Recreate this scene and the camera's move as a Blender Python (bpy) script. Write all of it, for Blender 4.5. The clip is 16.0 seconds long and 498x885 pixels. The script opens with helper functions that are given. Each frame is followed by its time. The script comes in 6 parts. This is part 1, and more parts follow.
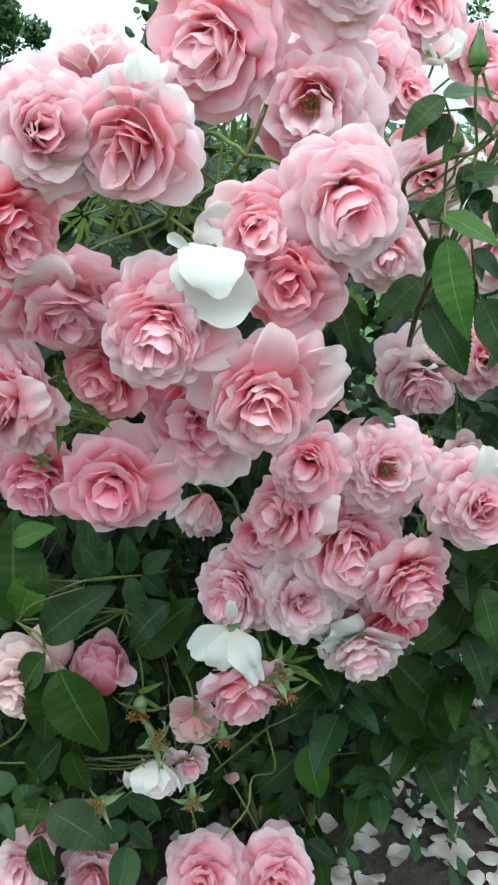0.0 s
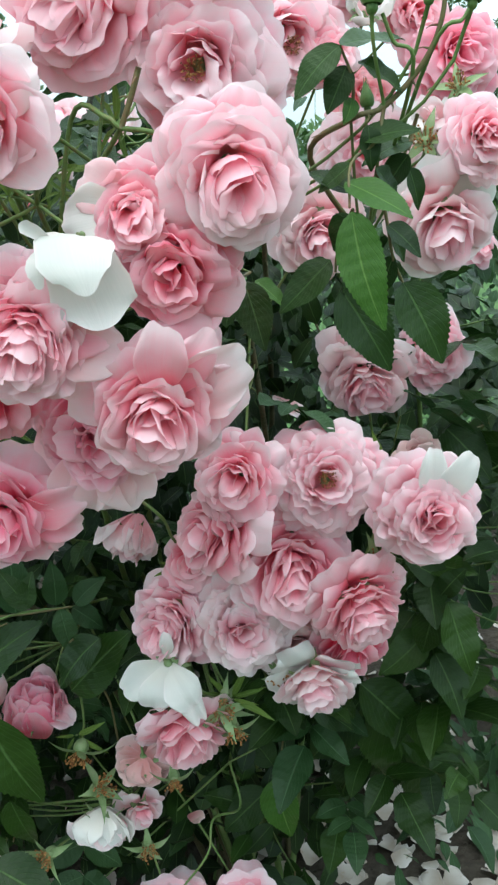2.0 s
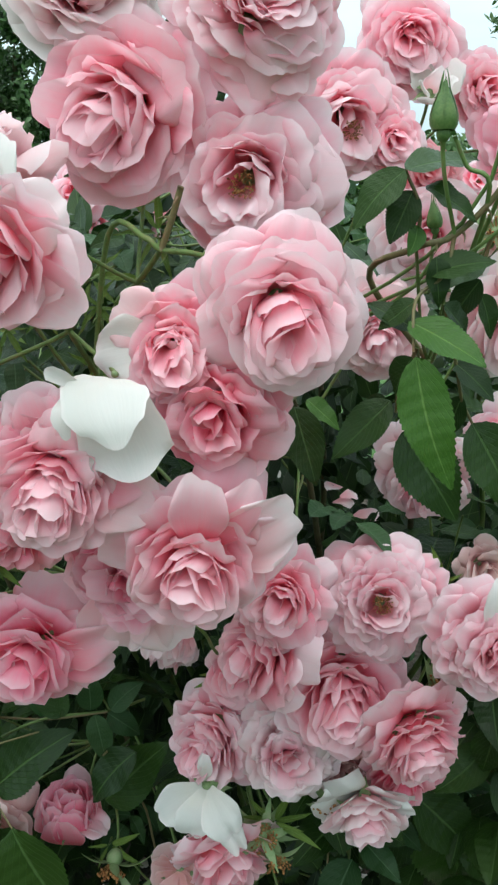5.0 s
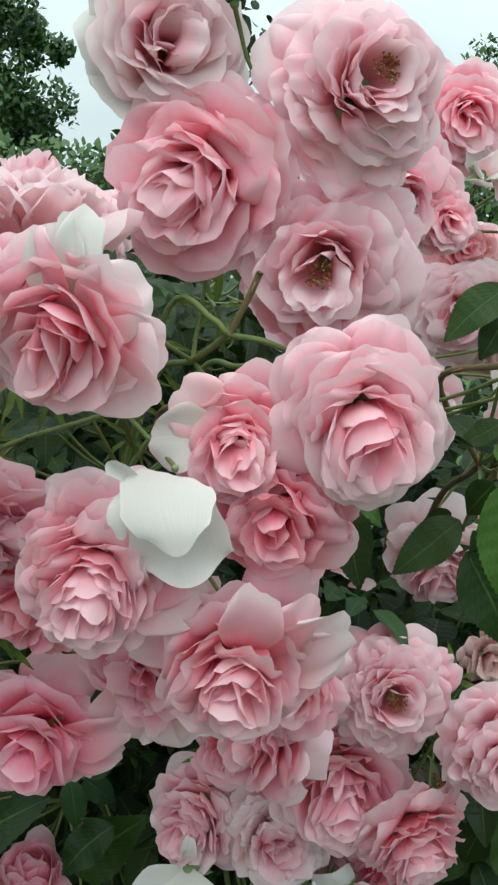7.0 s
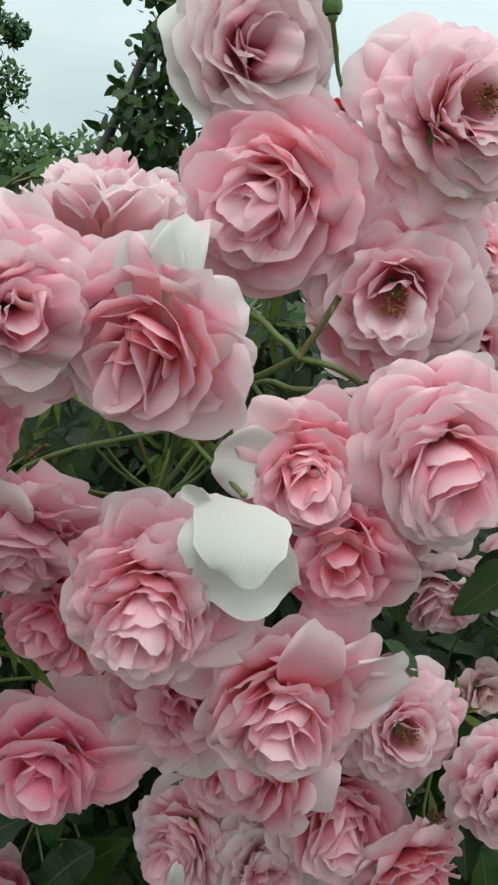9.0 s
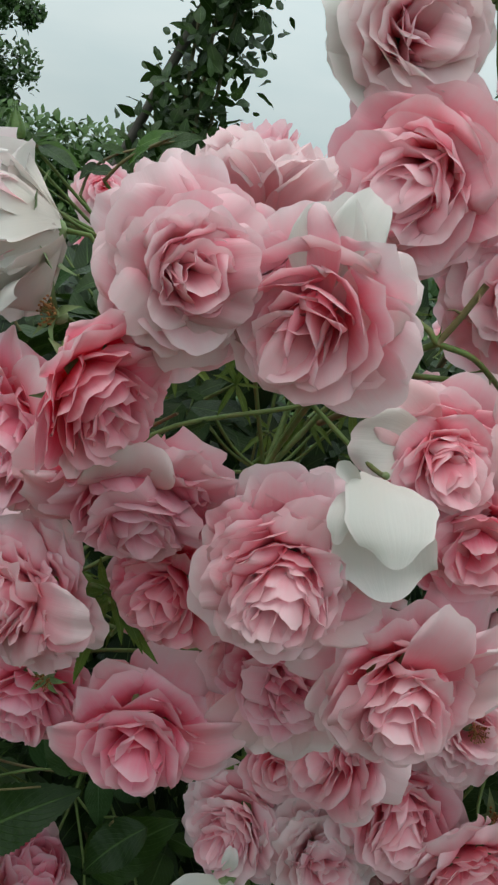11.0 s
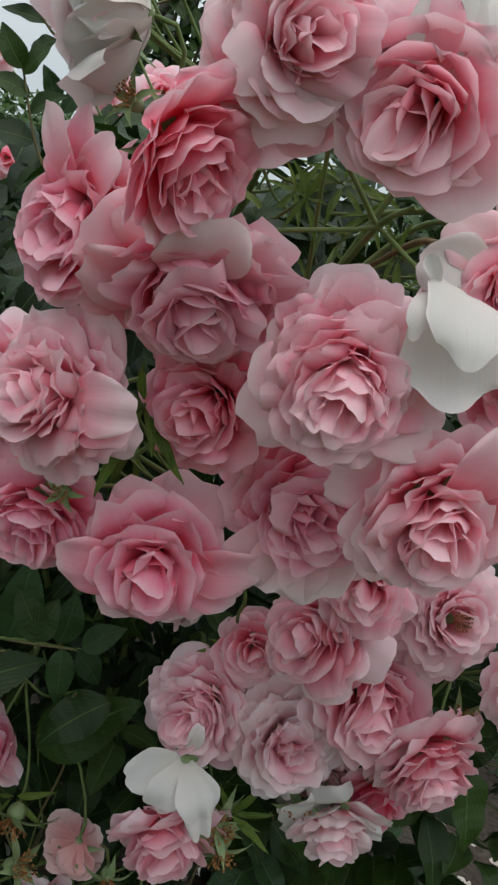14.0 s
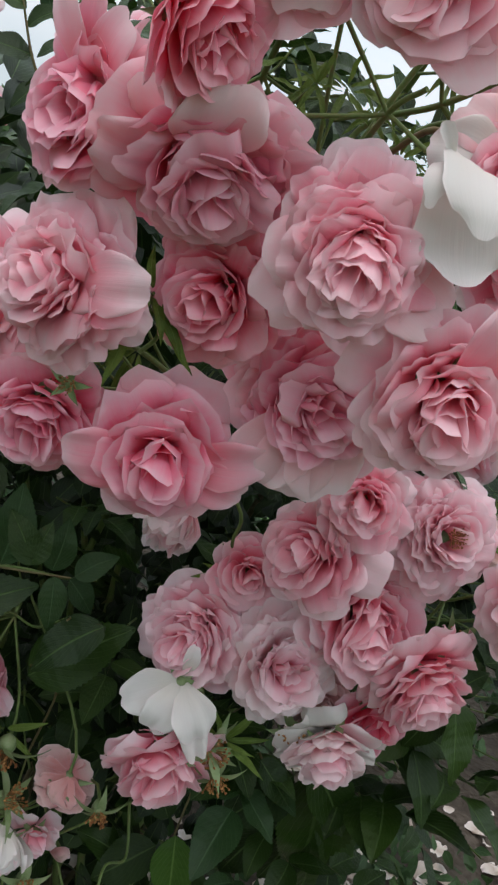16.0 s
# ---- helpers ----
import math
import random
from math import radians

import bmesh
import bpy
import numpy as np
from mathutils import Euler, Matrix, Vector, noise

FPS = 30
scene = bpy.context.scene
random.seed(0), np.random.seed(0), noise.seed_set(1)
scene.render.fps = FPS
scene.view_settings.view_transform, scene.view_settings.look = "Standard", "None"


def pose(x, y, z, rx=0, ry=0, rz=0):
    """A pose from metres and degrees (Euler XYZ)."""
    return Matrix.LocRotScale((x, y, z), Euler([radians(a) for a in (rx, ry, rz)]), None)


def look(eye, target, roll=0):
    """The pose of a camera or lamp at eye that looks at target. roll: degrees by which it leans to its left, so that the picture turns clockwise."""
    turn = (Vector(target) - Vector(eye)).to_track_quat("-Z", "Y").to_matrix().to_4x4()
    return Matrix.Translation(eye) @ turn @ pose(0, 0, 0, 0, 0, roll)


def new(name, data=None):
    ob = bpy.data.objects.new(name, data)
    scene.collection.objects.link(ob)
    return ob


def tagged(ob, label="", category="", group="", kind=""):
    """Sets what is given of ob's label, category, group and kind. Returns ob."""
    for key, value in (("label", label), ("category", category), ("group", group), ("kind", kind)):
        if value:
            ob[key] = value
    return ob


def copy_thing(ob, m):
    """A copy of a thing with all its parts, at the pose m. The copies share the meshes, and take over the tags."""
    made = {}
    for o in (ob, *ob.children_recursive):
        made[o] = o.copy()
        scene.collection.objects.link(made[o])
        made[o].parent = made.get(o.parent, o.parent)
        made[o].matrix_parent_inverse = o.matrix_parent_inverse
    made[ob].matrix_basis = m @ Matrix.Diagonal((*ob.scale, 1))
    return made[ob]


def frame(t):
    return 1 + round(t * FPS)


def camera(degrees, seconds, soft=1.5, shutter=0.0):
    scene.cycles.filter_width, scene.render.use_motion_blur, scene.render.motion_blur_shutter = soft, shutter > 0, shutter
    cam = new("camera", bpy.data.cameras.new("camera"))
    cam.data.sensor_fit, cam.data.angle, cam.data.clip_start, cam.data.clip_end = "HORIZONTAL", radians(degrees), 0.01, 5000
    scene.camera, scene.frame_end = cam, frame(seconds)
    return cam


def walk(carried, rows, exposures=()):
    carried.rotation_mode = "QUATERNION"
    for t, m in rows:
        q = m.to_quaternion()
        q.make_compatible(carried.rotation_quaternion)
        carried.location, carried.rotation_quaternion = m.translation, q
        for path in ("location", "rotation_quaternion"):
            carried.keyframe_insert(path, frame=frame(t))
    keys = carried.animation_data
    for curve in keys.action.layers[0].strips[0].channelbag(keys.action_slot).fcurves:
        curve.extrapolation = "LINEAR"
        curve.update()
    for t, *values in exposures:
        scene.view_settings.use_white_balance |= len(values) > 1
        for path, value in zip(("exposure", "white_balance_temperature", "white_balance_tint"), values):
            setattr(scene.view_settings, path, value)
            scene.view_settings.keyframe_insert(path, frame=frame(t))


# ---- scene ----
cam = camera(31.5, 16.0, 2.4)
METRES, EYE, TILT, LEAN, TURN = 0.6, 0.83, -15.0, 0.0, 0.0
ROWS = [
    (0.0, 0.0, 0.0, 0.0, 0.0, 0.0, -0.0),
    (0.5, 0.0247, 0.027, 0.0075, -0.02, 0.03, 0.19),
    (1.0, 0.0514, 0.0722, 0.013, -0.04, 0.03, 1.01),
    (1.5, 0.0776, 0.1132, 0.0147, 0.02, -0.01, 1.69),
    (2.0, 0.1085, 0.1336, 0.012, 0.54, 0.05, 2.84),
    (2.5, 0.1252, 0.1537, 0.0136, 1.55, -0.01, 3.88),
    (3.0, 0.1404, 0.1672, 0.03, 2.76, 0.09, 4.33),
    (3.5, 0.1412, 0.1783, 0.0533, 3.73, 0.22, 4.43),
    (4.0, 0.1404, 0.1914, 0.0664, 4.04, 0.31, 4.37),
    (4.5, 0.1359, 0.211, 0.095, 4.04, 0.49, 3.86),
    (5.0, 0.1168, 0.2149, 0.1341, 3.97, 0.85, 1.79),
    (7.5, -0.0056, 0.2731, 0.2134, -1.39, 1.59, -4.46),
    (8.0, -0.0311, 0.2859, 0.2174, -3.09, 1.79, -5.36),
    (8.5, -0.0603, 0.2845, 0.2229, -4.17, 1.95, -6.38),
    (9.0, -0.0856, 0.2848, 0.2169, -4.74, 2.05, -7.12),
    (9.5, -0.1124, 0.2887, 0.2128, -5.38, 2.19, -8.01),
    (10.0, -0.1473, 0.2926, 0.2067, -5.7, 2.25, -8.98),
    (12.5, -0.2343, 0.316, 0.1146, -8.02, 2.74, -14.58),
    (13.0, -0.2501, 0.3285, 0.0834, -9.63, 3.27, -15.82),
    (13.5, -0.2554, 0.3308, 0.0489, -10.92, 3.75, -16.75),
    (14.0, -0.2593, 0.327, 0.0131, -12.25, 4.23, -17.19),
    (14.5, -0.261, 0.3306, -0.019, -13.07, 4.51, -17.11),
    (15.0, -0.2676, 0.3304, -0.0465, -13.89, 4.86, -17.2),
    (15.5, -0.2693, 0.3333, -0.0641, -14.36, 5.03, -17.1),
    (16.0, -0.2642, 0.3339, -0.0835, -14.59, 5.04, -17.1),
]
walk(cam, [(t, pose(0, 0, EYE, TILT, LEAN, TURN) @ pose(METRES * x, METRES * y, METRES * z, 90 + pitch, roll, yaw)) for t, x, y, z, yaw, pitch, roll in ROWS],
     [(0.0, 0.28, 6500, 10), (3.5, 0.12, 6500, 10), (5.0, -0.03, 6680, 11), (8.0, -0.37, 6950, 13), (10.0, -0.54, 7030, 14), (12.5, -0.80, 7150, 20), (16.0, -0.40, 7050, 27)])
SKY, SUN = 0.105, 1.85   # strength of the cloudy sky and of the veiled sun

# ---- sky and light: bright overcast day ----
world = bpy.data.worlds.new("overcast_sky")
scene.world = world
world.use_nodes = True
wn, wl = world.node_tree.nodes, world.node_tree.links
wn.clear()
w_out, w_bg = wn.new("ShaderNodeOutputWorld"), wn.new("ShaderNodeBackground")
w_sky, w_mix = wn.new("ShaderNodeTexSky"), wn.new("ShaderNodeMixRGB")
w_cloud, w_coord, w_map, w_ramp = (wn.new("ShaderNodeTexNoise"), wn.new("ShaderNodeTexCoord"), wn.new("ShaderNodeMapping"), wn.new("ShaderNodeValToRGB"))
w_sky.sky_type, w_sky.sun_disc = "NISHITA", False
w_sky.sun_elevation, w_sky.sun_rotation = radians(62), radians(200)
w_sky.air_density, w_sky.dust_density = 1.0, 3.0
w_map.inputs["Scale"].default_value = (1.0, 1.0, 3.5)
w_cloud.inputs["Scale"].default_value, w_cloud.inputs["Detail"].default_value = 2.2, 6.0
w_ramp.color_ramp.elements[0].position, w_ramp.color_ramp.elements[0].color = 0.30, (6.3, 9.0, 9.8, 1)
w_ramp.color_ramp.elements[1].position, w_ramp.color_ramp.elements[1].color = 0.68, (8.8, 11.0, 11.5, 1)
w_mix.inputs[0].default_value = 0.92
w_bg.inputs["Strength"].default_value = SKY
wl.new(w_coord.outputs["Generated"], w_map.inputs["Vector"])
wl.new(w_map.outputs[0], w_cloud.inputs["Vector"])
wl.new(w_cloud.outputs["Fac"], w_ramp.inputs[0])
wl.new(w_sky.outputs[0], w_mix.inputs[1])
wl.new(w_ramp.outputs[0], w_mix.inputs[2])
w_sep, w_rise, w_scale = wn.new("ShaderNodeSeparateXYZ"), wn.new("ShaderNodeMapRange"), wn.new("ShaderNodeVectorMath")
w_scale.operation = "SCALE"   # a clouded sky is brightest overhead
w_rise.inputs["From Min"].default_value, w_rise.inputs["From Max"].default_value = 0.1, 1.0
w_rise.inputs["To Min"].default_value, w_rise.inputs["To Max"].default_value = 1.0, 2.5
wl.new(w_coord.outputs["Generated"], w_sep.inputs[0])
wl.new(w_sep.outputs["Z"], w_rise.inputs["Value"])
wl.new(w_mix.outputs[0], w_scale.inputs[0])
wl.new(w_rise.outputs[0], w_scale.inputs["Scale"])
wl.new(w_scale.outputs[0], w_bg.inputs["Color"])
wl.new(w_bg.outputs[0], w_out.inputs["Surface"])

sun = new("sun", bpy.data.lights.new("sun", "SUN"))
sun.data.energy, sun.data.angle, sun.data.color = SUN, radians(50), (1.0, 0.97, 0.93)
sun.matrix_world = look((0, 0, 5), (0.5, 1.1, 0.2))


# ---- materials ----
def material(name):
    m = bpy.data.materials.new(name)
    m.use_nodes = True
    nodes, links = m.node_tree.nodes, m.node_tree.links
    nodes.clear()
    return m, nodes, links


def ramp(nodes, stops):
    r = nodes.new("ShaderNodeValToRGB")
    while len(r.color_ramp.elements) < len(stops):
        r.color_ramp.elements.new(0.5)
    for e, (p, c) in zip(r.color_ramp.elements, stops):
        e.position, e.color = p, (*c, 1)
    return r


def maths(nodes, links, op, a, b=None):
    n = nodes.new("ShaderNodeMath")
    n.operation = op
    for i, v in enumerate((a, b)):
        if v is None:
            continue
        if isinstance(v, (int, float)):
            n.inputs[i].default_value = v
        else:
            links.new(v, n.inputs[i])
    return n.outputs[0]


def petal_material(name, base, mid, edge, through_light=0.46, spots=0.0):
    """Rose petal: colour runs from the claw to the rim, with fine lengthwise veins and light that passes through."""
    m, n, l = material(name)
    out, mix = n.new("ShaderNodeOutputMaterial"), n.new("ShaderNodeMixShader")
    bsdf, tr = n.new("ShaderNodeBsdfPrincipled"), n.new("ShaderNodeBsdfTranslucent")
    uv, sep = n.new("ShaderNodeUVMap"), n.new("ShaderNodeSeparateXYZ")
    l.new(uv.outputs[0], sep.inputs[0])
    info, geo = n.new("ShaderNodeObjectInfo"), n.new("ShaderNodeTexCoord")
    blotch = n.new("ShaderNodeTexNoise")
    blotch.inputs["Scale"].default_value, blotch.inputs["Detail"].default_value = 55.0, 3.0
    l.new(geo.outputs["Object"], blotch.inputs["Vector"])
    wobble = maths(n, l, "MULTIPLY", maths(n, l, "SUBTRACT", blotch.outputs["Fac"], 0.5), 0.5)
    shift = maths(n, l, "MULTIPLY", maths(n, l, "SUBTRACT", info.outputs["Random"], 0.5), 0.30)
    along = maths(n, l, "ADD", maths(n, l, "ADD", sep.outputs["Y"], wobble), shift)
    tone = ramp(n, [(0.30, base), (0.64, mid), (0.99, edge)])
    l.new(along, tone.inputs[0])
    # veins that fan out from the claw
    vmap, vein = n.new("ShaderNodeMapping"), n.new("ShaderNodeTexNoise")
    vmap.inputs["Scale"].default_value = (26.0, 1.6, 1.0)
    l.new(uv.outputs[0], vmap.inputs["Vector"])
    l.new(vmap.outputs[0], vein.inputs["Vector"])
    vein.inputs["Scale"].default_value, vein.inputs["Detail"].default_value = 1.0, 4.0
    rim_r, rim_mix = ramp(n, [(0.88, (0, 0, 0)), (0.99, (1, 1, 1))]), n.new("ShaderNodeMixRGB")
    l.new(maths(n, l, "MAXIMUM", sep.outputs["Y"], maths(n, l, "ADD", maths(n, l, "ABSOLUTE", maths(n, l, "SUBTRACT", maths(n, l, "MULTIPLY", sep.outputs["X"], 2.0), 1.0)), -0.02)), rim_r.inputs[0])
    l.new(maths(n, l, "MULTIPLY", rim_r.outputs[0], 0.30), rim_mix.inputs[0])
    l.new(tone.outputs[0], rim_mix.inputs[1])
    rim_mix.inputs[2].default_value = (0.97, 0.84, 0.865, 1)
    hsv = n.new("ShaderNodeHueSaturation")
    l.new(rim_mix.outputs[0], hsv.inputs["Color"])
    l.new(maths(n, l, "ADD", maths(n, l, "MULTIPLY", vein.outputs["Fac"], 0.35), 0.96), hsv.inputs["Saturation"])
    l.new(maths(n, l, "ADD", maths(n, l, "MULTIPLY", info.outputs["Random"], 0.08), maths(n, l, "ADD", maths(n, l, "MULTIPLY", vein.outputs["Fac"], 0.05), 0.91)), hsv.inputs["Value"])
    colour = hsv.outputs[0]
    if spots:
        sp, sr, sm = n.new("ShaderNodeTexNoise"), ramp(n, [(0.62, (0, 0, 0)), (0.74, (1, 1, 1))]), n.new("ShaderNodeMixRGB")
        sp.inputs["Scale"].default_value, sp.inputs["Detail"].default_value = 120.0, 5.0
        l.new(geo.outputs["Object"], sp.inputs["Vector"])
        l.new(sp.outputs["Fac"], sr.inputs[0])
        l.new(maths(n, l, "MULTIPLY", sr.outputs[0], spots), sm.inputs[0])
        l.new(colour, sm.inputs[1])
        sm.inputs[2].default_value = (0.42, 0.26, 0.14, 1)
        colour = sm.outputs[0]
    bump = n.new("ShaderNodeBump")
    bump.inputs["Strength"].default_value, bump.inputs["Distance"].default_value = 0.35, 0.0006
    l.new(maths(n, l, "ADD", vein.outputs["Fac"], maths(n, l, "MULTIPLY", blotch.outputs["Fac"], 1.5)), bump.inputs["Height"])
    l.new(bump.outputs[0], bsdf.inputs["Normal"])
    l.new(colour, bsdf.inputs["Base Color"])
    deeper = n.new("ShaderNodeGamma")
    deeper.inputs["Gamma"].default_value = 1.2
    l.new(colour, deeper.inputs["Color"])
    l.new(deeper.outputs[0], tr.inputs["Color"])
    bsdf.inputs["Roughness"].default_value = 0.55
    bsdf.inputs["Specular IOR Level"].default_value = 0.16
    bsdf.inputs["Sheen Weight"].default_value, bsdf.inputs["Sheen Roughness"].default_value = 0.05, 0.5
    mix.inputs[0].default_value = through_light
    l.new(bsdf.outputs[0], mix.inputs[1])
    l.new(tr.outputs[0], mix.inputs[2])
    l.new(mix.outputs[0], out.inputs["Surface"])
    return m


def leaf_material(name, dark, light, rib, through_light=0.18):
    """Rose leaflet: paler midrib, side veins that run towards the rim, a waxy sheen."""
    m, n, l = material(name)
    out, mix = n.new("ShaderNodeOutputMaterial"), n.new("ShaderNodeMixShader")
    bsdf, tr = n.new("ShaderNodeBsdfPrincipled"), n.new("ShaderNodeBsdfTranslucent")
    uv, sep = n.new("ShaderNodeUVMap"), n.new("ShaderNodeSeparateXYZ")
    l.new(uv.outputs[0], sep.inputs[0])
    info, geo, noise_a = n.new("ShaderNodeObjectInfo"), n.new("ShaderNodeTexCoord"), n.new("ShaderNodeTexNoise")
    isl = n.new("ShaderNodeNewGeometry")
    noise_a.inputs["Scale"].default_value, noise_a.inputs["Detail"].default_value = 60.0, 5.0
    l.new(geo.outputs["Object"], noise_a.inputs["Vector"])
    across = maths(n, l, "ABSOLUTE", maths(n, l, "SUBTRACT", sep.outputs["X"], 0.5))
    # side veins
    phase = maths(n, l, "SUBTRACT", maths(n, l, "MULTIPLY", sep.outputs["Y"], 9.0), maths(n, l, "MULTIPLY", across, 9.0))
    saw = maths(n, l, "ABSOLUTE", maths(n, l, "SUBTRACT", maths(n, l, "FRACT", phase), 0.5))
    veins = ramp(n, [(0.0, (1, 1, 1)), (0.10, (0, 0, 0))])
    l.new(saw, veins.inputs[0])
    midrib = ramp(n, [(0.012, (1, 1, 1)), (0.03, (0, 0, 0))])
    l.new(across, midrib.inputs[0])
    tone = ramp(n, [(0.25, dark), (0.8, light)])
    vary = maths(n, l, "ADD", maths(n, l, "MULTIPLY", info.outputs["Random"], 0.45), maths(n, l, "MULTIPLY", isl.outputs["Random Per Island"], 0.45))
    l.new(maths(n, l, "ADD", vary, maths(n, l, "MULTIPLY", maths(n, l, "SUBTRACT", noise_a.outputs["Fac"], 0.35), 0.6)), tone.inputs[0])
    mv = n.new("ShaderNodeMixRGB")
    l.new(maths(n, l, "MULTIPLY", veins.outputs[0], 0.09), mv.inputs[0])
    l.new(tone.outputs[0], mv.inputs[1])
    mv.inputs[2].default_value = (*rib, 1)
    mr = n.new("ShaderNodeMixRGB")
    l.new(maths(n, l, "MULTIPLY", midrib.outputs[0], 0.50), mr.inputs[0])
    l.new(mv.outputs[0], mr.inputs[1])
    mr.inputs[2].default_value = (*rib, 1)
    bump = n.new("ShaderNodeBump")
    bump.inputs["Strength"].default_value, bump.inputs["Distance"].default_value = 0.6, 0.0007
    height = maths(n, l, "SUBTRACT", maths(n, l, "MULTIPLY", noise_a.outputs["Fac"], 0.6), maths(n, l, "ADD", maths(n, l, "MULTIPLY", veins.outputs[0], 0.45), midrib.outputs[0]))
    l.new(height, bump.inputs["Height"])
    l.new(bump.outputs[0], bsdf.inputs["Normal"])
    l.new(mr.outputs[0], bsdf.inputs["Base Color"])
    l.new(mr.outputs[0], tr.inputs["Color"])
    bsdf.inputs["Roughness"].default_value = 0.40
    bsdf.inputs["Specular IOR Level"].default_value = 0.26
    mix.inputs[0].default_value = through_light
    l.new(bsdf.outputs[0], mix.inputs[1])
    l.new(tr.outputs[0], mix.inputs[2])
    l.new(mix.outputs[0], out.inputs["Surface"])
    return m


def plain_material(name, a, b, scale=40.0, rough=0.6, relief=0.4, distance=0.002, c=None):
    """Two or three colours mixed by coarse and fine noise, with relief."""
    m, n, l = material(name)
    out, bsdf = n.new("ShaderNodeOutputMaterial"), n.new("ShaderNodeBsdfPrincipled")
    geo, big, fine = n.new("ShaderNodeTexCoord"), n.new("ShaderNodeTexNoise"), n.new("ShaderNodeTexNoise")
    big.inputs["Scale"].default_value, big.inputs["Detail"].default_value = scale, 4.0
    fine.inputs["Scale"].default_value, fine.inputs["Detail"].default_value = scale * 7, 6.0
    l.new(geo.outputs["Object"], big.inputs["Vector"])
    l.new(geo.outputs["Object"], fine.inputs["Vector"])
    isl = n.new("ShaderNodeNewGeometry")
    mixed = maths(n, l, "ADD", maths(n, l, "MULTIPLY", big.outputs["Fac"], 0.6), maths(n, l, "MULTIPLY", fine.outputs["Fac"], 0.4))
    mixed = maths(n, l, "ADD", mixed, maths(n, l, "MULTIPLY", maths(n, l, "SUBTRACT", isl.outputs["Random Per Island"], 0.5), 0.25))
    tone = ramp(n, [(0.34, a), (0.52, b), (0.68, c or b)])
    l.new(mixed, tone.inputs[0])
    bump = n.new("ShaderNodeBump")
    bump.inputs["Strength"].default_value, bump.inputs["Distance"].default_value = relief, distance
    l.new(fine.outputs["Fac"], bump.inputs["Height"])
    l.new(bump.outputs[0], bsdf.inputs["Normal"])
    l.new(tone.outputs[0], bsdf.inputs["Base Color"])
    bsdf.inputs["Roughness"].default_value = rough
    bsdf.inputs["Specular IOR Level"].default_value = 0.3
    l.new(bsdf.outputs[0], out.inputs["Surface"])
    return m


PETAL = {
    "pink": petal_material("petal_pink", (0.97, 0.33, 0.41), (0.97, 0.465, 0.545), (0.97, 0.68, 0.735)),
    "light": petal_material("petal_light_pink", (0.97, 0.41, 0.48), (0.97, 0.57, 0.64), (0.97, 0.78, 0.82)),
    "rosy": petal_material("petal_rosy", (0.97, 0.27, 0.38), (0.97, 0.395, 0.505), (0.97, 0.60, 0.69)),
    "deep": petal_material("petal_deep_pink", (0.96, 0.20, 0.28), (0.965, 0.325, 0.42), (0.97, 0.55, 0.625)),
    "pale": petal_material("petal_pale", (0.96, 0.55, 0.59), (0.96, 0.70, 0.73), (0.96, 0.845, 0.86)),
    "white": petal_material("petal_white", (0.76, 0.72, 0.67), (0.76, 0.735, 0.71), (0.77, 0.75, 0.73), 0.32),
    "faded": petal_material("petal_faded", (0.72, 0.36, 0.35), (0.80, 0.52, 0.51), (0.84, 0.64, 0.61), 0.30, 0.35),
    "salmon": petal_material("petal_salmon", (0.92, 0.29, 0.34), (0.94, 0.43, 0.47), (0.95, 0.62, 0.65)),
    "red": petal_material("petal_red", (0.45, 0.02, 0.03), (0.62, 0.05, 0.06), (0.75, 0.12, 0.12)),
    "fallen": petal_material("petal_fallen", (0.50, 0.42, 0.36), (0.64, 0.57, 0.52), (0.74, 0.68, 0.64), 0.2, 0.5),
}
LEAF = leaf_material("leaf_dark_green", (0.007, 0.022, 0.004), (0.025, 0.060, 0.008), (0.10, 0.18, 0.055))
LEAF_YOUNG = leaf_material("leaf_young_green", (0.020, 0.066, 0.009), (0.055, 0.135, 0.018), (0.18, 0.30, 0.08), 0.25)
BRACT = leaf_material("bract_green", (0.07, 0.13, 0.02), (0.15, 0.23, 0.045), (0.24, 0.36, 0.11), 0.3)
LEAF_BACK = leaf_material("leaf_grey_green", (0.014, 0.042, 0.013), (0.036, 0.085, 0.025), (0.09, 0.17, 0.08))
STEM = plain_material("stem_green", (0.075, 0.12, 0.03), (0.12, 0.19, 0.055), 90.0, 0.5, 0.3, 0.0005, (0.16, 0.15, 0.06))
STEM_RED = plain_material("stem_reddish", (0.10, 0.075, 0.04), (0.14, 0.12, 0.05), 90.0, 0.5, 0.3, 0.0005, (0.17, 0.09, 0.05))
BUD_GREEN = plain_material("bud_green", (0.04, 0.09, 0.02), (0.075, 0.14, 0.035), 120.0, 0.45, 0.3, 0.0005, (0.12, 0.17, 0.05))
SEPAL = plain_material("sepal_green", (0.11, 0.17, 0.06), (0.19, 0.27, 0.12), 120.0, 0.55, 0.3, 0.0005, (0.24, 0.28, 0.15))
STAMEN = plain_material("stamen_brown", (0.18, 0.065, 0.02), (0.33, 0.14, 0.045), 300.0, 0.7, 0.3, 0.0005, (0.48, 0.26, 0.10))
BARK = plain_material("cane_bark", (0.045, 0.04, 0.02), (0.10, 0.085, 0.045), 60.0, 0.75, 0.7, 0.001, (0.13, 0.12, 0.06))
SOIL = plain_material("soil", (0.030, 0.022, 0.016), (0.060, 0.046, 0.034), 9.0, 0.95, 1.0, 0.012, (0.10, 0.082, 0.064))
GRASS = plain_material("grass", (0.030, 0.070, 0.018), (0.055, 0.12, 0.03), 4.0, 0.9, 0.8, 0.02, (0.085, 0.14, 0.04))
